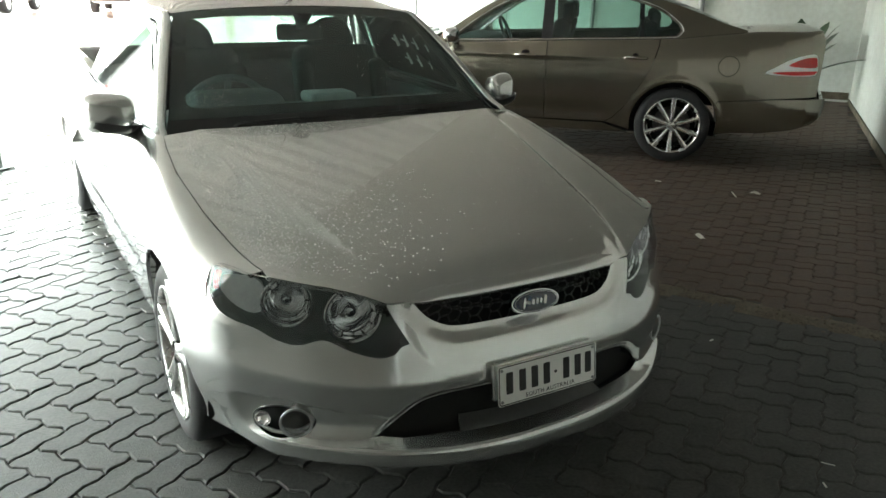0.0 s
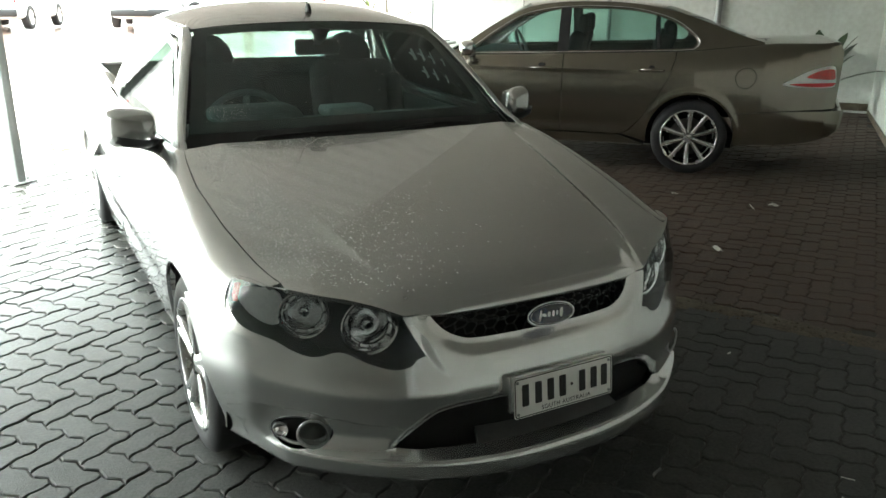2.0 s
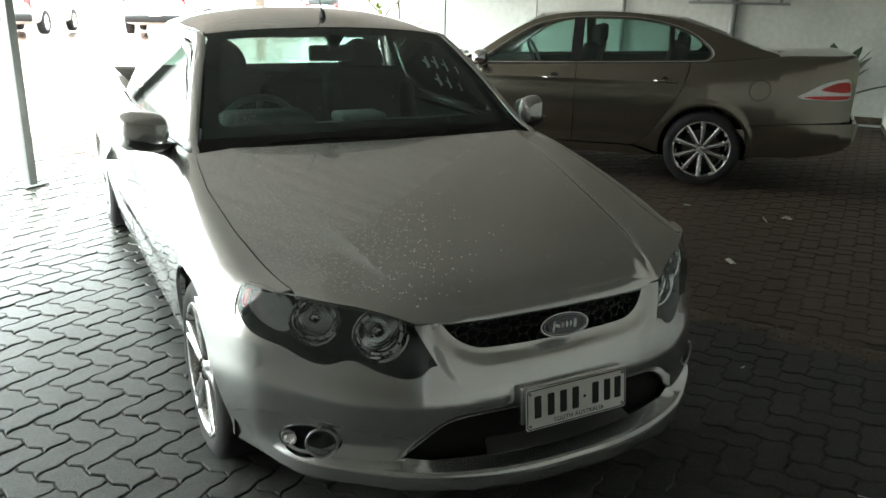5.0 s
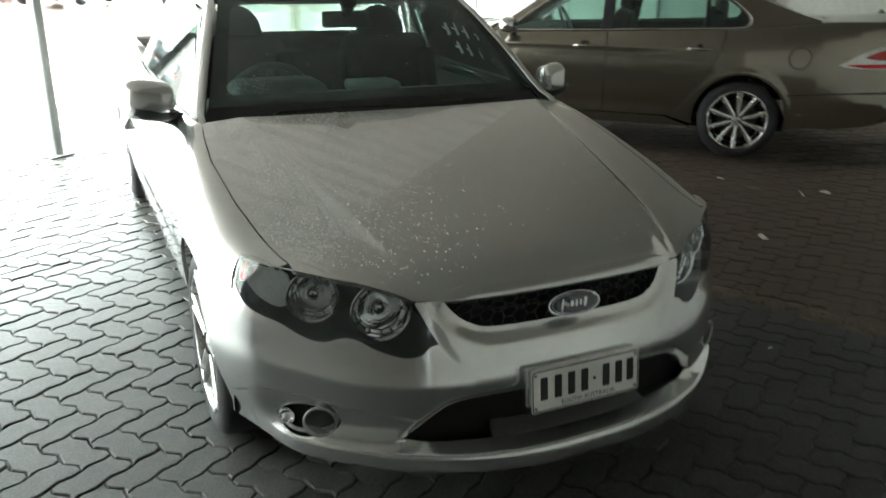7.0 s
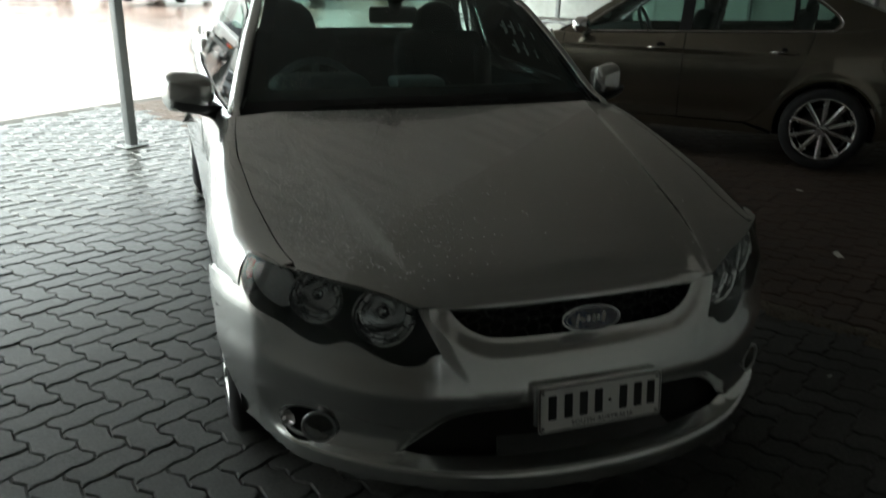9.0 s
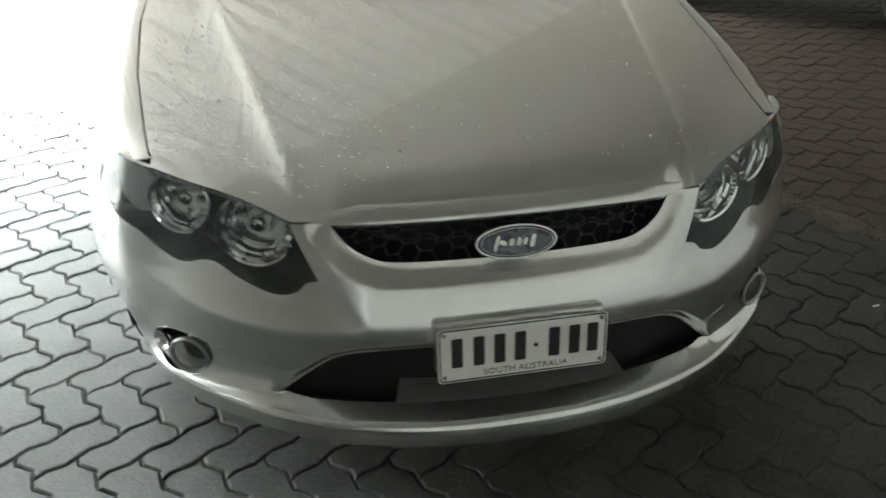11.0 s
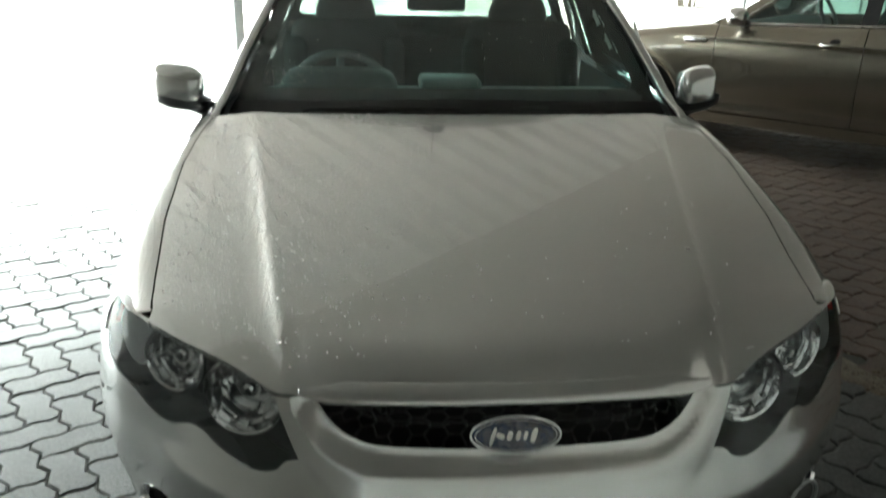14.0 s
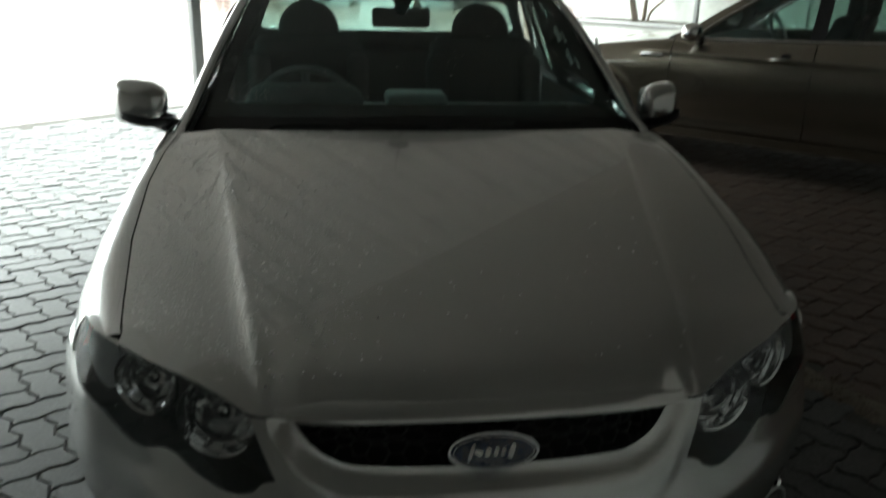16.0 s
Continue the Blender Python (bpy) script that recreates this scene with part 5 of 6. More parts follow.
part("front_bumper", panel(s_nose, [(-.72, .2), (.72, .2), (.70, .72), (-.70, .72)], [round_rect(.8, .12, .05) + (0, .60)], .05, .04, out=(0, -1, 0)), BRONZE, sedan)
part("front_corner_left", panel(s_side(1), [(.10, .02), (.545, .02), (.56, s_v(.56, .45)), (.44, s_v(.44, .59)), (.43, .99), (.12, .99)], (), .04, .01, out=(1, -1, 0), scale=(1, .9)), BRONZE, sedan)
part("front_corner_right", panel(s_side(-1), [(.10, .02), (.545, .02), (.56, s_v(.56, .45)), (.44, s_v(.44, .59)), (.43, .99), (.12, .99)], (), .04, .01, out=(-1, -1, 0), scale=(1, .9)), BRONZE, sedan)
part("underbody", rbox((1.5, 4.0, .14), (0, 2.15, .29), .03), UNDER, sedan)
part("cabin_tub", rbox((1.62, 2.3, .42), (0, 2.65, .55), .04), UNDER, sedan)
part("engine_bay_liner", rbox((1.1, .9, .3), (0, .9, .55), .05), UNDER, sedan)
part("boot_liner", rbox((1.2, .8, .5), (0, 4.40, .72), .05), UNDER, sedan)
part("dashboard", rbox((1.5, .42, .2), (0, 1.78, .90), .07, 3), DASH_PLASTIC, sedan)
m = Matrix.Translation((-.38, 2.03, .99)) @ Matrix.Rotation(radians(-66), 4, "X")
part("steering_wheel", mesh_of("steering_wheel", *moved(tube([(.19 * math.cos(t), .19 * math.sin(t), 0) for t in np.linspace(0, 2 * math.pi, 32, endpoint=False)], .017, 8, True), m)), DASH_PLASTIC, sedan)
part("cabin_mirror", rbox((.22, .03, .07), (0, 2.10, 1.36), .02), BLACK_PLASTIC, sedan)
for x in (-.38, .38):
    for y0, top in ((2.62, 1.26), (3.42, 1.20)):
        st = part("seat_back", rbox((.50, .15, .62), (x, y0, .90), .06, 3, Matrix.Rotation(radians(-14), 4, "X")), DARK_CLOTH, sedan)
        part("headrest", rbox((.26, .10, .19), (x, y0 + .10, top), .07, 4), DARK_CLOTH, st)
        part("headrest_rod", mesh_of("headrest_rod", *tube([(x - .05, y0 + .08, top - .14), (x - .05, y0 + .09, top - .06)], .006, 6)), CHROME, st)
part("headlining", panel(lambda u, v: s_roof(u, v) - np.array([0, 0, .03]), [(-.96, .03), (.96, .03), (.96, .97), (-.96, .97)], (), .1, 0, out=(0, 0, -1), scale=(.65, 1.3)), DASH_LIGHT, sedan)


# ---- the yard beyond ----
def loft(stations, n=20, power=.45):
    """A closed skin through stations of (y, half width, z bottom, z top)."""
    rows = []
    for y, w, z0, z1 in stations:
        zc, h = (z0 + z1) / 2, (z1 - z0) / 2
        rows.append([(w * math.copysign(abs(math.cos(a))**power, math.cos(a)), y, zc + h * math.copysign(abs(math.sin(a))**power, math.sin(a))) for a in np.linspace(0, 2 * math.pi, n, endpoint=False)])
    vs, fs = sweep_grid(rows, True)
    k = len(rows)
    return vs, fs + [tuple(range(n))[::-1], tuple((k - 1) * n + j for j in range(n))]


def small_wheel(parent, at, sign, r=.34, material=ALLOY):
    w = part("wheel", mesh_of("wheel", *moved(lathe([(r * .62, .0), (r * .66, .012), (r * .95, .008), (r, -.02), (r, -.18), (r * .62, -.2)], 32), Matrix.Translation(at) @ Matrix.Diagonal((sign, 1, 1, 1)))), RUBBER, parent)
    part("rim", mesh_of("rim", *moved(lathe([(0, -.01), (r * .18, -.012), (r * .22, -.035), (r * .5, -.03), (r * .60, .004), (r * .63, .0)], 32), Matrix.Translation(at) @ Matrix.Diagonal((sign, 1, 1, 1)))), material, w)
    return w


def road_car(name, label, paint, at, length=4.6, width=1.8, height=1.5, wagon=False, spare=False):
    """A far parked car, nose towards -y: body, cabin, panes, lamps, bumpers, wheels."""
    root = thing(name, label, "car", at=at)
    hw, belt = width / 2, height * .60
    part("body", mesh_of("body", *loft([(0, hw * .80, .34, belt * .80), (.25, hw * .93, .26, belt * .92), (length * .28, hw, .24, belt), (length * .7, hw, .24, belt * 1.03), (length - .25, hw * .96, .28, belt * (1.04 if wagon else 1.0)), (length, hw * .86, .40, belt * .97)], 28, .38)), paint, root)
    y0, y1 = length * .27, length * (.985 if wagon else .83)
    part("cabin", mesh_of("cabin", *loft([(y0, hw * .84, belt * .90, belt * 1.02), (y0 + .62, hw * .74, belt * .90, height * .985), (length * .55, hw * .76, belt * .90, height), (y1 - (.12 if wagon else .62), hw * .74, belt * .90, height * .98), (y1, hw * .80, belt * .90, belt * (1.25 if wagon else 1.03))], 24, .30)), paint, root)
    zg0, zg1 = belt * 1.06, height * .92
    for s in (-1, 1):
        for a, b in ((y0 + .55, length * .52), (length * .54, y1 - (.65 if not wagon else .75))):
            part("side_window", panel(lambda y, z, s=s: np.stack([s * (hw * .86 - (z - zg0) * .23), y, z], -1), [(a, zg0), (b, zg0), (b - .03, zg1), (a + .14, zg1)], (), .3, .03, out=(s, 0, 0)), GLOSS_BLACK, root)
        part("tail_lamp", rbox((.18, .08, .22 if wagon else .14), (s * hw * .80, length - .05, belt * .92), .02), RED_LENS, root)
        part("head_lamp", rbox((.30, .14, .12), (s * hw * .66, .10, belt * .76), .03), CLEAR_LENS_SOLID, root)
        for wy in (length * .19, length * .79):
            small_wheel(root, (s * (hw - .01), wy, .33), s, .33)
    part("rear_window", panel(lambda u, v: np.stack([u * hw * .66, y1 - (.02 if wagon else .10) - (.08 if wagon else .46) * v + 0 * u, zg0 + (zg1 - zg0) * v], -1), [(-1, 0), (1, 0), (.92, 1), (-.92, 1)], (), .3, .02, out=(0, 1, 0)), GLOSS_BLACK, root)
    part("windscreen", panel(lambda u, v: np.stack([u * hw * .70, y0 + .05 + .55 * v + 0 * u, zg0 + (zg1 - zg0) * v + .02], -1), [(-1, 0), (1, 0), (.88, 1), (-.88, 1)], (), .3, .02, out=(0, -1, 0)), GLOSS_BLACK, root)
    part("rear_bumper", rbox((width * .9, .16, .20), (0, length - .02, .46), .05), BLACK_PLASTIC, root)
    part("front_bumper", rbox((width * .85, .16, .20), (0, .02, .44), .05), paint, root)
    part("number_plate", rbox((.37, .02, .13), (0, length + .07, .60 if wagon else .52), .005), PLATE_WHITE, root)
    if spare:
        part("spare_wheel", mesh_of("spare_wheel", *moved(lathe([(0, .02), (.2, .03), (.24, .0), (.34, -.01), (.36, -.08), (.34, -.2), (.2, -.2)], 28, "y"), Matrix.Translation((.1, length + .16, belt * 1.05)))), WHITE_CAR, root)
    return root


def parked(x, y, heading):
    return Matrix.Translation((x, y, lie(x, y))) @ Matrix.Rotation(radians(heading), 4, "Z")


def rear_at(x, y, heading, length):
    """A pose that puts the middle of the car's tail at x, y."""
    off = Matrix.Rotation(radians(heading), 4, "Z") @ Vector((0, length, 0))
    return parked(x - off.x, y - off.y, heading)


# flat-tray truck, tail to the carport
truck = thing("tray_truck", "white flat-tray work truck with amber tail lamps", "truck", at=rear_at(-3.9, 26.2, 152, 5.0))
part("tray", rbox((1.90, 2.5, .24), (0, 3.75, 1.00), .02), WHITE_CAR, truck)
part("headboard", rbox((1.88, .05, .60), (0, 2.52, 1.38), .02), WHITE_CAR, truck)
part("chassis", rbox((.95, 4.4, .18), (0, 2.7, .66), .02), UNDER, truck)
part("rear_bar", rbox((1.50, .10, .14), (0, 4.92, .62), .02), STEEL_POST, truck)
part("cab", mesh_of("cab", *loft([(.05, .78, .5, .98), (.5, .86, .42, 1.08), (1.0, .86, .42, 1.15), (1.45, .74, .5, 1.82), (2.2, .74, .5, 1.85), (2.42, .72, .5, 1.70)], 24, .34)), WHITE_CAR, truck)
part("cab_window", rbox((1.18, .03, .42), (0, 2.42, 1.52), .02), GLOSS_BLACK, truck)
for s in (-1, 1):
    lampt = part("tail_lamp", rbox((.26, .05, .10), (s * .62, 5.0, .80), .015), RED_LENS, truck)
    part("indicator_lens", rbox((.10, .02, .09), (s * .68, 5.03, .80), .01), AMBER_LENS, lampt)
    part("mudguard", rbox((.26, .9, .05), (s * .80, 3.95, .86), .02), UNDER, truck)
    part("mud_flap", rbox((.24, .012, .30), (s * .80, 4.42, .48), .004), WHITE_CAR, truck)
    part("side_board", rbox((.03, 2.5, .26), (s * .955, 3.75, 1.12), .01), WHITE_CAR, truck)
    for wy in (.95, 3.95):
        small_wheel(truck, (s * .86, wy, .36), s, .36, WHITE_CAR)
part("water_tank", rbox((.75, .9, .55), (-.35, 3.0, 1.40), .08, 3), AC_WHITE, truck)
part("tail_plate", rbox((.37, .02, .13), (0, 5.02, .82), .005), PLATE_WHITE, truck)

road_car("green_off_roader", "dark green off-road wagon with a rear spare wheel", DARK_CAR, rear_at(-6.9, 33.8, 160, 4.7), 4.7, 1.85, 1.85, True, True)
road_car("white_hatchback", "white hatchback with a dark rear bumper", WHITE_CAR, rear_at(-1.56, 22.9, 160, 4.2), 4.2, 1.75, 1.48, True)
road_car("white_wagon", "white tall wagon parked behind the utility car", WHITE_CAR, rear_at(2.3, 22.5, 165, 4.7), 4.7, 1.85, 1.75, True)
road_car("grey_sedan", "grey sedan parked far across the yard", GREY_CAR, rear_at(-12.5, 38.5, 165, 4.7), 4.7, 1.8, 1.45)
road_car("silver_wagon", "silver wagon parked far across the yard", GREY_CAR, rear_at(-15.0, 33.5, 175, 4.6), 4.6, 1.8, 1.6, True)
road_car("dark_wagon", "dark wagon parked far across the yard", DARK_CAR, parked(-13.5, 42, 60), 4.7, 1.85, 1.7, True)
road_car("white_van", "white passenger van side-on beyond the wall", WHITE_CAR, parked(3.87, 28.63, -78), 4.8, 1.9, 1.95, True)
road_car("black_hatchback", "black hatchback with red tail lamps", DARK_CAR, rear_at(8.9, 27.2, 120, 4.1), 4.1, 1.7, 1.45, True)

# yard's far side
tagged(part("backdrop_wall", wall_mesh(Vector((-70, 62, 0)), Vector((60, 75, 0)), 0, 3.2, .3, -1), WALL_WHITE), "pale low building across the yard", "building", kind="structure")
for i, (x, y) in enumerate(((6.25, 26.0), (10.5, 44))):
    trunk_root = thing("palm_tree", "slim palm trunk beside the yard's parked cars", "tree", at=Matrix.Translation((x, y, lie(x, y))))
    part("trunk", mesh_of("trunk", *tube([(0, 0, -.1), (.04, 0, 1.5), (.0, .05, 3.2), (.1, 0, 5.0)], [.19, .15, .14, .12], 12)), BARK, trunk_root)
    rng = random.Random(i)
    fr = []
    for k in range(22):
        a, el = rng.uniform(0, 6.283), rng.uniform(-.2, 1.1)
        pts = [(.1 + t * 1.7 * math.cos(a) * math.cos(el), t * 1.7 * math.sin(a) * math.cos(el), 5.0 + 1.7 * (t * math.sin(el) - .45 * t * t)) for t in np.linspace(0, 1, 7)]
        for p, q in zip(pts, pts[1:]):
            for sd in (-1, 1):
                o = (-.35 * sd * math.sin(a), .35 * sd * math.cos(a))
                fr.append(([p, q, (q[0] + o[0] * .8, q[1] + o[1] * .8, q[2] - .14), (p[0] + o[0], p[1] + o[1], p[2] - .16)], [(0, 1, 2, 3)]))
    part("crown", mesh_of("crown", *join_geo(*fr), smooth=False), LEAF, trunk_root)

# planter with tall bare-stemmed plant by the wall
px, py = 4.28, 10.5
pl = thing("planter_box", "white rendered planter box with a dark rim", "planter", at=Matrix.Translation((px, py, lie(px, py))) @ Matrix.Rotation(radians(128), 4, "Z"))
part("box", rbox((2.2, .7, .62), (0, 0, .31), .015), WALL_WHITE, pl)
part("rim", rbox((2.26, .76, .05), (0, 0, .64), .01), STEEL_POST, pl)
part("soil", rbox((2.1, .6, .02), (0, 0, .672), .004), JOINT, pl)


def leaf_tuft(c, n, length, rng, spread=1.0):
    out = []
    for k in range(n):
        a, el = rng.uniform(0, 6.283), rng.uniform(-.3, 1.3)
        d = Vector((math.cos(a) * math.cos(el), math.sin(a) * math.cos(el), math.sin(el)))
        sd = d.cross(Vector((0, 0, 1))).normalized() * .018 * spread
        l = length * rng.uniform(.7, 1.1)
        p = [Vector(c) + d * l * t + Vector((0, 0, -.35 * l * t * t)) for t in (0, .35, .7, 1)]
        vs = [tuple(p[0] - sd * .5), tuple(p[0] + sd * .5), tuple(p[1] + sd), tuple(p[1] - sd), tuple(p[2] + sd * .8), tuple(p[2] - sd * .8), tuple(p[3])]
        out.append((vs, [(0, 1, 2, 3), (3, 2, 4, 5), (5, 4, 6)]))
    return join_geo(*out)


rng = random.Random(5)
drac = thing("stemmed_plant", "tall bare-stemmed plant with yellow-green leaf tufts", "plant", at=Matrix.Translation((px, py, lie(px, py) + .675)))
stems = [[(-.10, 0, 0), (-.18, .02, .28), (-.28, .0, .50), (-.50, .02, .70)], [(-.14, 0, 0), (-.22, .0, .30), (-.18, .02, .55), (.0, .0, .72), (.12, .02, .88), (.28, .0, 1.10)], [(.0, 0, 0), (.03, .02, .40), (.04, .03, .75), (.0, .0, .95)], [(.08, 0, 0), (.12, -.02, .15), (.35, -.03, .36), (.55, -.03, .50), (.69, -.03, .70)], [(-.08, 0, 0), (-.14, .02, .25), (-.24, .02, .45), (-.32, .02, .60)], [(.02, 0, 0), (.05, .02, .4), (.0, .03, .75), (-.12, .0, .92)]]
for i, st in enumerate(stems):
    line = catmull(st, 6)
    part("stem", mesh_of("stem", *tube(line, [.020 * (1 - .5 * t) for t in np.linspace(0, 1, len(line))], 7)), BARK, drac)
    if i not in (1, 3):
        part("leaf_tuft", mesh_of("leaf_tuft", *leaf_tuft(st[-1], 30, .22, rng), smooth=False), LEAF_LIGHT, drac)

# plant by the corner
pot_at = at_plan(.85, .75, 0)
pot_at.z = lie(pot_at.x, pot_at.y)
potted = thing("potted_plant", "dark broad-leaved plant in a brown pot by the wall", "plant", at=Matrix.Translation(pot_at))
part("pot", mesh_of("pot", *lathe([(0, 0), (.15, 0), (.20, .36), (.22, .37), (.22, .40), (.19, .40), (.18, .33), (0, .32)], 28, "z")), TERRACOTTA, potted)
for i in range(34):
    a, el = rng.uniform(0, 6.283), rng.uniform(.55, 1.5)
    l = rng.uniform(.6, 1.15)
    d = Vector((math.cos(a) * math.cos(el), math.sin(a) * math.cos(el), math.sin(el)))
    sd = d.cross(Vector((0, 0, 1))).normalized()
    base = Vector((0, 0, .34))
    rows = []
    for t in np.linspace(0, 1, 8):
        c = base + d * l * t + Vector((0, 0, -.22 * l * t * t))
        w = .085 * max(0, t - .25)**.5 * (1 - t)**.6 * 2.6 + .006
        rows.append([tuple(c - sd * w + Vector((0, 0, w * .25))), tuple(c), tuple(c + sd * w + Vector((0, 0, w * .25)))])
    part("leaf", mesh_of("leaf", *sweep_grid(rows)), LEAF, potted)

# fittings on the back wall
def on_wall(b, z, out=.0):
    p = CORNER + B_DIR * b - A_DIR * out
    return Vector((p.x, p.y, z))


WALL_TURN = Matrix.Rotation(radians(128), 4, "Z")
ac = thing("air_conditioner", "off-white box air conditioner mounted on the wall", "air conditioner", at=Matrix.Translation(on_wall(3.0, 1.95, .14)) @ WALL_TURN)
part("casing", rbox((.66, .26, .38), (0, 0, 0), .03, 3), AC_WHITE, ac)
for k in range(7):
    part("louvre", rbox((.56, .012, .012), (0, .135, -.14 + .04 * k), .003), STEEL_POST, ac)
shelf = thing("wall_bracket", "grey steel bracket shelf fixed to the wall", "bracket", at=Matrix.Translation(on_wall(2.06, 1.66, .10)) @ WALL_TURN)
part("bar", rbox((1.34, .18, .035), (0, 0, 0), .005), STEEL_POST, shelf)
for x in (-.55, .55):
    part("arm", rbox((.04, .05, .22), (x, -.06, .10), .005), STEEL_POST, shelf)
for b, r in ((2.12, .045), (3.67, .03), (5.04, .008)):
    p = on_wall(b, 0, .06 if r > .02 else .008)
    pipe = thing("wall_pipe" if r > .02 else "cover_strip", "vertical grey pipe fixed to the white wall" if r > .02 else "thin vertical cover strip between wall panels", "pipe" if r > .02 else "strip")
    part("tube" if r > .02 else "strip", mesh_of("tube", *tube([(p.x, p.y, lie(p.x, p.y)), (p.x, p.y, CEIL_Z)], r, 14)), STEEL_POST, pipe)
    if r > .02:
        for z in (.6, 1.75):
            part("clip", mesh_of("clip", *moved(lathe([(r + .002, -.015), (r + .008, -.012), (r + .008, .012), (r + .002, .015)], 16, "z"), Matrix.Translation((p.x, p.y, z)))), STEEL_POST, pipe)
for i, (p, q) in enumerate(((at_plan(0.012, 0.02), at_plan(0.012, 6.4)), (at_plan(.02, .012), at_plan(16, .012)))):
    d = q - p
    z = (lie(p.x, p.y) + lie(q.x, q.y)) / 2
    tagged(part("baseboard", rbox((d.length, .02, .10), tuple((p + q) / 2 + Vector((0, 0, z + .03))), .004, turn=Matrix.Rotation(math.atan2(d.y, d.x), 4, "Z")), STRIP), "dirty skirting strip at the foot of the wall", "baseboard", kind="structure")

# litter
rng = random.Random(11)
for i, (x, y, w, l, a) in enumerate(((3.80, 2.24, .06, .08, .3), (3.62, 2.30, .012, .16, .9), (2.57, 1.68, .035, .10, 1.2), (3.35, 2.85, .03, .05, 2.0), (1.42, .55, .008, .03, .2), (1.0, -.35, .006, .045, 2.2), (.88, -.42, .006, .03, 1.0))):
    t = thing("paper_scrap", "crumpled scrap of white paper lying on the pavers", "litter", "litter on the pavers", at=Matrix.Translation((x, y, lie(x, y) + .001)) @ Matrix.Rotation(a, 4, "Z"))
    rows = [[((u - .5) * l, (v - .5) * w, .004 + .35 * w * rng.random()) for v in np.linspace(0, 1, 5)] for u in np.linspace(0, 1, 6)]
    part("sheet", mesh_of("sheet", *sweep_grid(rows), smooth=False), PAPER, t)

# pen strokes inside the ute's passenger window
strokes = []
rng = random.Random(3)
for row, (z, n) in enumerate(((1.245, 6), (1.145, 5))):
    for k in range(n):
        y = 1.86 + .11 * row * .3 + .12 * k
        zz = z + .01 * rng.random()
        xt = .845 - (zz - 1.02) * .44 - .012
        strokes.append(tube([(xt + .012, y, zz - .03), (xt - .012, y + .02 * rng.random(), zz + .035)], .0055, 6))
        strokes.append(tube([(xt, y + .01, zz), (xt + .002, y + .06, zz + .012 * rng.random())], .005, 6))
for geo in strokes:
    part("pen_stroke", mesh_of("pen_stroke", *geo), PEN, ute, "white pen stroke on the side window")
part("screen_label", panel(offset_surface(screen, -.006), round_rect(.07, .045, .004) + (-.90, .945), (), .05, .001, out=(0, -1, 1), scale=(.75, .7)), PEN, ute)

# rain drops on the bonnet, fender and windscreen
def drops(seed, n, place, lo, hi):
    r = np.random.RandomState(seed)
    vs, fs = [], []
    done = 0
    while done < n:
        q = place(r)
        if q is None:
            continue
        p, nrm = q
        done += 1
        rad = lo + (hi - lo) * r.rand()**2
        nrm = np.array(nrm) / np.linalg.norm(nrm)
        t1 = np.cross(nrm, (0.3, 0.9, 0.1))
        t1 /= np.linalg.norm(t1)
        t2 = np.cross(nrm, t1)
        o = len(vs)
        st = 1 + .5 * r.rand()
        for el, k in ((0, 1), (.55, .82)):
            for a in np.arange(8) * math.pi / 4:
                vs.append(tuple(p + rad * k * (math.cos(a) * t1 * st + math.sin(a) * t2) + nrm * rad * el * .8))
        vs.append(tuple(p + nrm * rad * .62))
        for j in range(8):
            i2 = (j + 1) % 8
            fs += [(o + j, o + i2, o + 8 + i2, o + 8 + j), (o + 8 + j, o + 8 + i2, o + 16)]
    return mesh_of("drops", vs, fs)


def on_hood(r):
    x, y = r.uniform(-.78, .60), r.uniform(.2, 1.38)
    keep = .02 + .95 * (1 - sst(-.72, .08, x + .18 * sst(.6, .2, y))) * (.5 + .5 * noise.noise(Vector((x * 5, y * 5, 0))) + .25)
    if r.rand() > keep or abs(x) > hood_edge(y) - .02 or y < .2 + .75 * max(0, abs(x) - .42):
        return None
    h = 1e-3
    z = float(hood_z(x, y))
    return np.array([x, y, z]), np.array([-(float(hood_z(x + h, y)) - z) / h, -(float(hood_z(x, y + h)) - z) / h, 1.0])


tagged(part("rain_drops", drops(1, 3000, on_hood, .0010, .0025), WATER), "rain drops beaded on the bonnet's side", "rain drops", kind="stuff")


def on_screen(r):
    u, v = r.uniform(-.92, .6), r.uniform(.16, .9)
    if r.rand() > .015 + .9 * math.exp(-((u + .78) / .10)**2 - ((v - .21) / .07)**2) + .05 * math.exp(-((u - .12 + .3 * (v - .5)) / .02)**2):
        return None
    a = screen(np.array([u, u + .01, u]), np.array([v, v, v + .01]))
    return a[0], np.cross(a[1] - a[0], a[2] - a[0])


tagged(part("screen_drops", drops(2, 260, on_screen, .0008, .0018), WATER), "rain drops on the windscreen glass", "rain drops", kind="stuff")


# ---- pavers ----
UNIT, PAVE_A = .1125, radians(33.2)
PX, PY = Vector((math.cos(PAVE_A), math.sin(PAVE_A), 0)), Vector((-math.sin(PAVE_A), math.cos(PAVE_A), 0))
PL0, PY0 = -.571, .650


def wave(t, amp):
    """The side's wave over one unit, nought at both ends."""
    t = t % 1
    return amp * (t / .28 if t < .28 else 1 - 2 * (t - .28) / .44 if t < .72 else -1 + (t - .72) / .28)


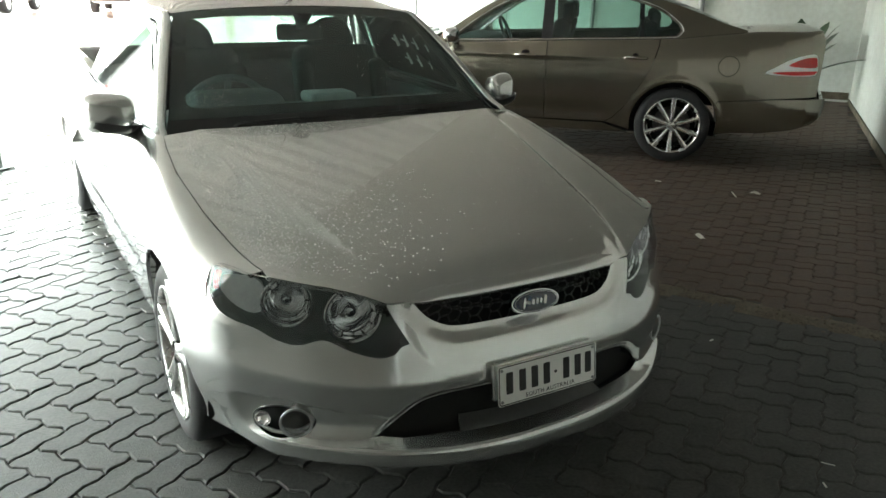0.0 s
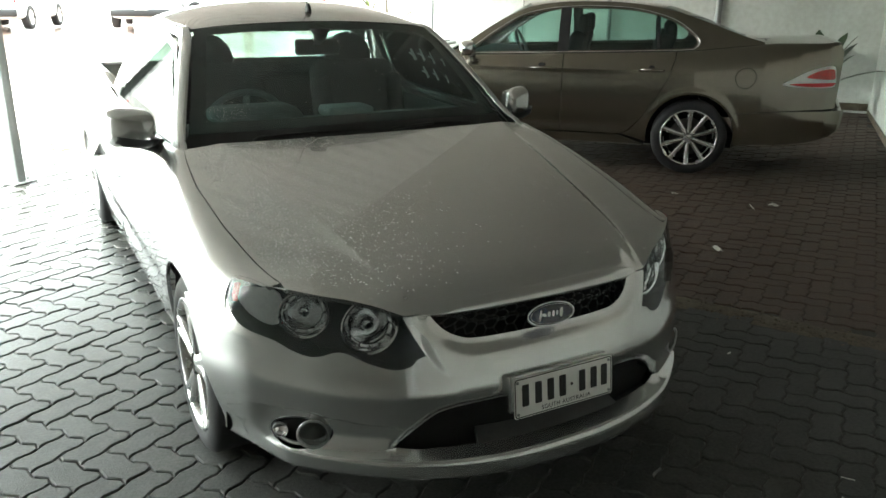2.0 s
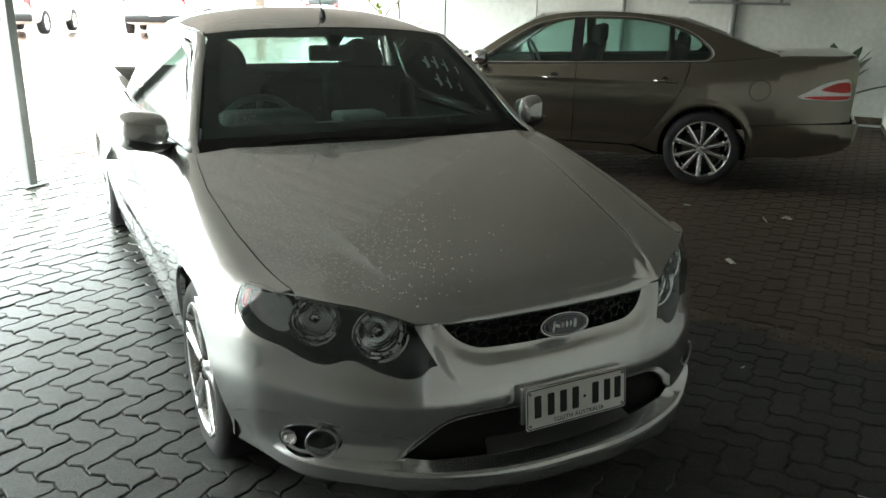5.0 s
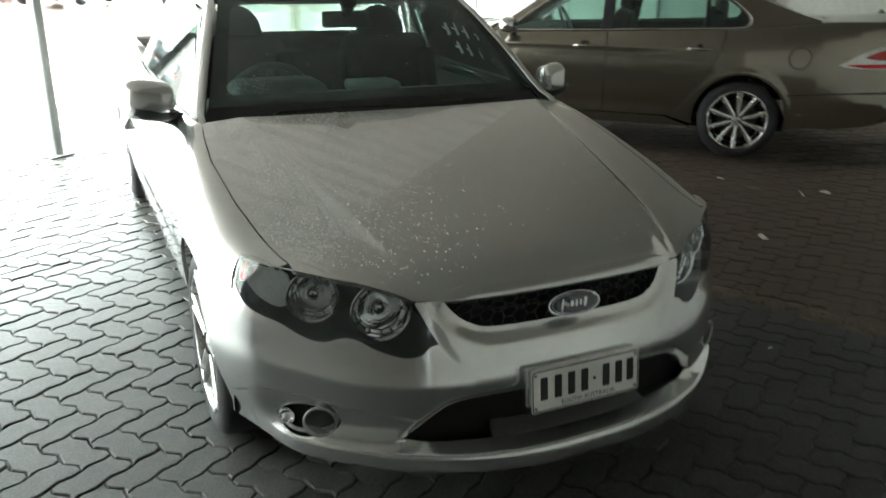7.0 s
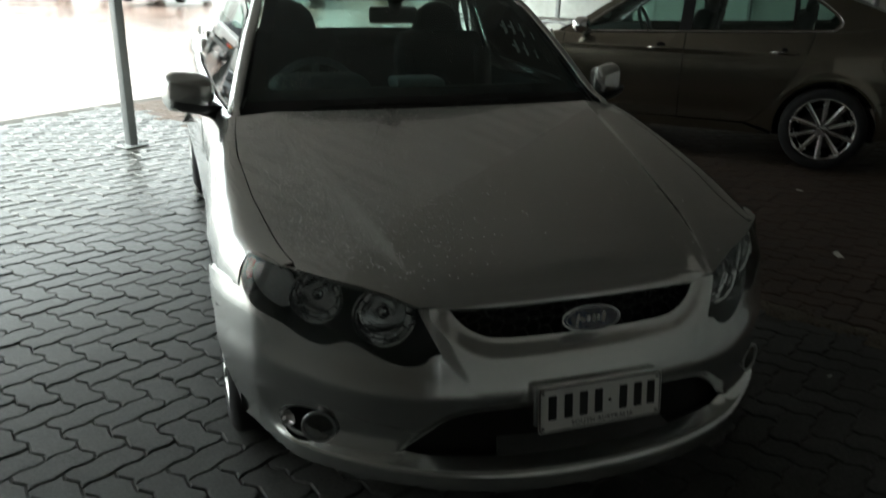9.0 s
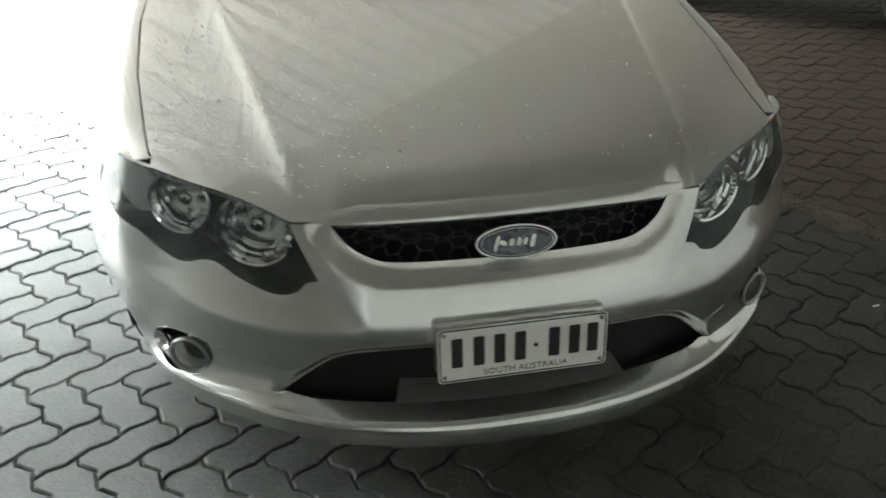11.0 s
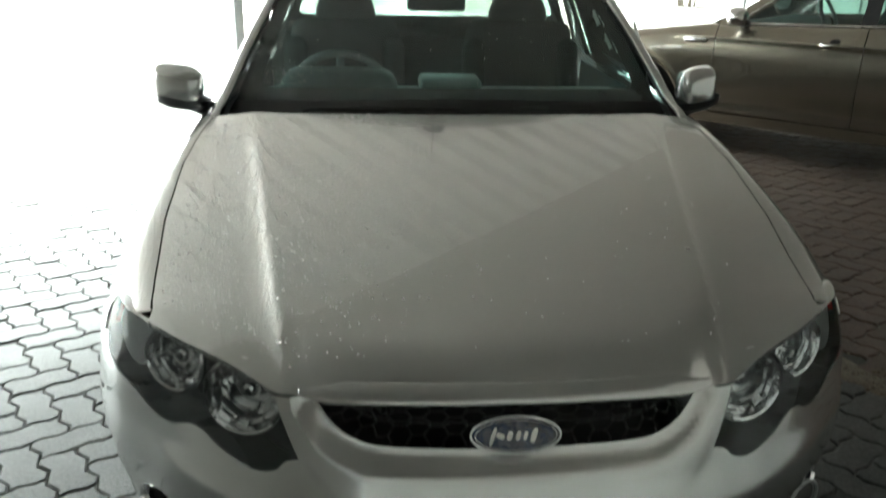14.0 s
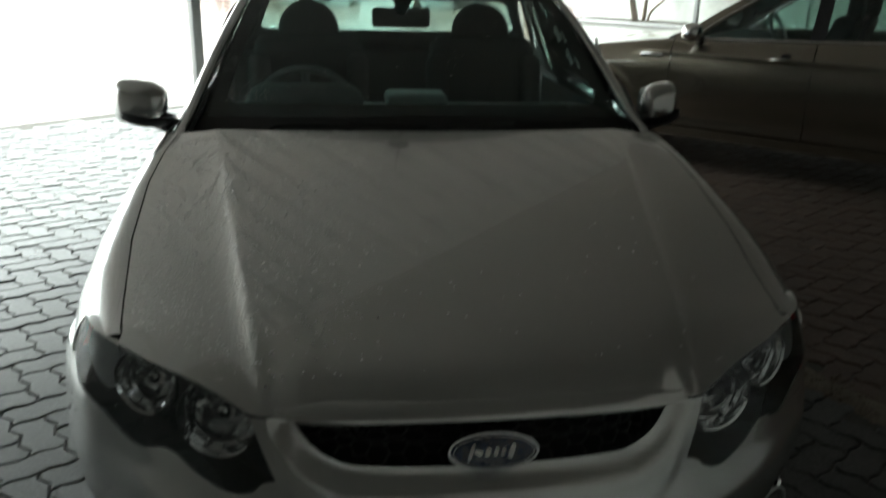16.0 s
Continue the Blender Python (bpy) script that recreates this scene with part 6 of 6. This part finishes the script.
def paver_outline(wide, high):
    pts = []
    marks = (0, .14, .28, .72, .86)
    for i in range(wide):
        pts += [(i + t, wave(i + t, .055)) for t in marks]
    for j in range(high):
        pts += [(wide + wave(j + t, .095), j + t) for t in marks]
    for i in range(wide):
        pts += [(wide - i - t, high + wave(wide - i - t, .055)) for t in marks]
    for j in range(high):
        pts += [(wave(high - j - t, .095), high - j - t) for t in marks]
    return np.array(pts) * UNIT


def paver_geo(wide, high):
    """One block: its flat top, a rounded shoulder and a short side wall, about its middle."""
    o = paver_outline(wide, high)
    c = np.array([wide, high]) * UNIT / 2
    o = o - c
    k = len(o)
    nxt, prv = np.roll(o, -1, 0), np.roll(o, 1, 0)
    t = nxt - prv
    inn = np.stack([-t[:, 1], t[:, 0]], 1) / np.linalg.norm(t, axis=1)[:, None]
    rings = [(o + inn * .0022, -.016), (o + inn * .0026, -.0045), (o + inn * .0075, 0.0)]
    vs = [(*p, z) for ring, z in rings for p in ring]
    fs = [(r * k + i, r * k + (i + 1) % k, (r + 1) * k + (i + 1) % k, (r + 1) * k + i) for r in range(2) for i in range(k)]
    fs.append(tuple(2 * k + i for i in range(k)))
    return vs, fs


GEO = {"h": paver_geo(2, 1), "v": paver_geo(1, 2)}
MESH = {}
for key, geo in GEO.items():
    for nm, mat in (("grey", PAVER), ("red", PAVER_RED)):
        MESH[key, nm] = mesh_of("paver_" + key, *geo, smooth=False)
        MESH[key, nm].materials.append(mat)

STRIP_A, STRIP_B = Vector((1.30, 1.95, 0)), Vector((2.55, -.45, 0))


def strip_side(p):
    d = STRIP_B - STRIP_A
    n = Vector((-d.y, d.x, 0)).normalized()
    return (p - STRIP_A).dot(n)


pavement = tagged(part("pavement", mesh_of("bed", *sweep_grid([[tuple(at_plan(a, b, lie(0, at_plan(a, b).y) - .0085)) for b in np.linspace(0.0, 8.6, 30)] for a in np.linspace(-.1, 18.5, 44)])), JOINT), "wavy-edged interlocking pavers, damp towards the open side", "pavement", kind="structure")
near, rest = [], {"grey": [], "red": []}
rng = random.Random(21)
for i in range(-110, 100):
    for j in range(-90, 90):
        c = (i + j) % 4
        if c == 0:
            key, cx, cy = "h", i + 1, j + .5
        elif c == 2:
            key, cx, cy = "v", i + .5, j + 1
        else:
            continue
        p = PX * (PL0 + cx * UNIT) + PY * (PY0 + cy * UNIT)
        q = p - CORNER
        a, b = -q.dot(A_DIR), q.dot(B_DIR)
        if not (.05 < a < 16.5 and .05 < b < 8.4):
            continue
        sd = strip_side(p)
        if abs(sd) < .055 and p.y < 2.6:
            continue
        kind = "red" if sd > 0 else "grey"
        turn = rng.uniform(-.012, .012)
        m = Matrix.Translation((p.x, p.y, lie(p.x, p.y) + rng.uniform(-.0025, .0015))) @ Matrix.Rotation(PAVE_A + turn, 4, "Z") @ Matrix.Rotation(rng.uniform(-.006, .006), 4, "X") @ Matrix.Rotation(rng.uniform(-.006, .006), 4, "Y")
        if -2.25 < p.x < -.78 and -.1 < p.y < 2.6 or -.78 < p.x < -.2 and -.35 < p.y < .25:
            near.append((key, kind, m))
        else:
            rest[kind].append((key, m))
near.sort(key=lambda e: (e[2].translation - Vector((-1.2, .7, 0))).length)
for key, kind, m in near[300:]:
    rest[kind].append((key, m))
for key, kind, m in near[:300]:
    ob = new("paver", MESH[key, kind])
    ob.parent = pavement
    ob.matrix_basis = m
for kind, mat in (("grey", PAVER), ("red", PAVER_RED)):
    vs, fs, o = [], [], 0
    for key, m in rest[kind]:
        g = GEO[key]
        A = np.array(m)
        vs.append(np.array(g[0]) @ A[:3, :3].T + A[:3, 3])
        fs += [tuple(x + o for x in face) for face in g[1]]
        o += len(g[0])
    me = mesh_of("pavers", np.concatenate(vs), fs, smooth=False)
    ob = part("paver_field", me, mat, pavement)
    tagged(ob, "", "", "", "stuff")
rows = []
r2 = random.Random(8)
for t in np.linspace(-.25, 1.6, 90):
    c = STRIP_A + (STRIP_B - STRIP_A) * t
    d = (STRIP_B - STRIP_A).normalized()
    n = Vector((-d.y, d.x, 0))
    rows.append([tuple(c + n * w * (1 + .25 * r2.random()) + Vector((0, 0, lie(c.x, c.y) + (-.008 if abs(w) > .05 else -.001 + .007 * r2.random())))) for w in (-.075, -.04, -.015, .015, .04, .075)])
crumbs_v, crumbs_f = [], []
for k in range(1500):
    t, w = r2.uniform(-.25, 1.6), r2.gauss(0, .06)
    c = STRIP_A + (STRIP_B - STRIP_A) * t + n * w
    rad = .003 + .012 * r2.random()**3
    o = len(crumbs_v)
    zc = lie(c.x, c.y) + .002
    crumbs_v += [(c.x + rad * math.cos(a) * r2.uniform(.6, 1.2), c.y + rad * math.sin(a) * r2.uniform(.6, 1.2), zc) for a in np.arange(6) * math.pi / 3]
    crumbs_v += [(c.x + .3 * rad * (r2.random() - .5), c.y + .3 * rad * (r2.random() - .5), zc + rad * r2.uniform(.4, .8))]
    crumbs_f += [(o + q, o + (q + 1) % 6, o + 6) for q in range(6)]
tagged(part("mortar_crumbs", mesh_of("crumbs", crumbs_v, crumbs_f, smooth=False), STRIP), "loose pale mortar crumbs and grit on the pavers", "grit", kind="stuff")
tagged(part("mortar_strip", mesh_of("mortar_strip", *sweep_grid(rows)), STRIP, None), "crumbly pale mortar strip between two paved areas", "mortar strip", kind="structure")
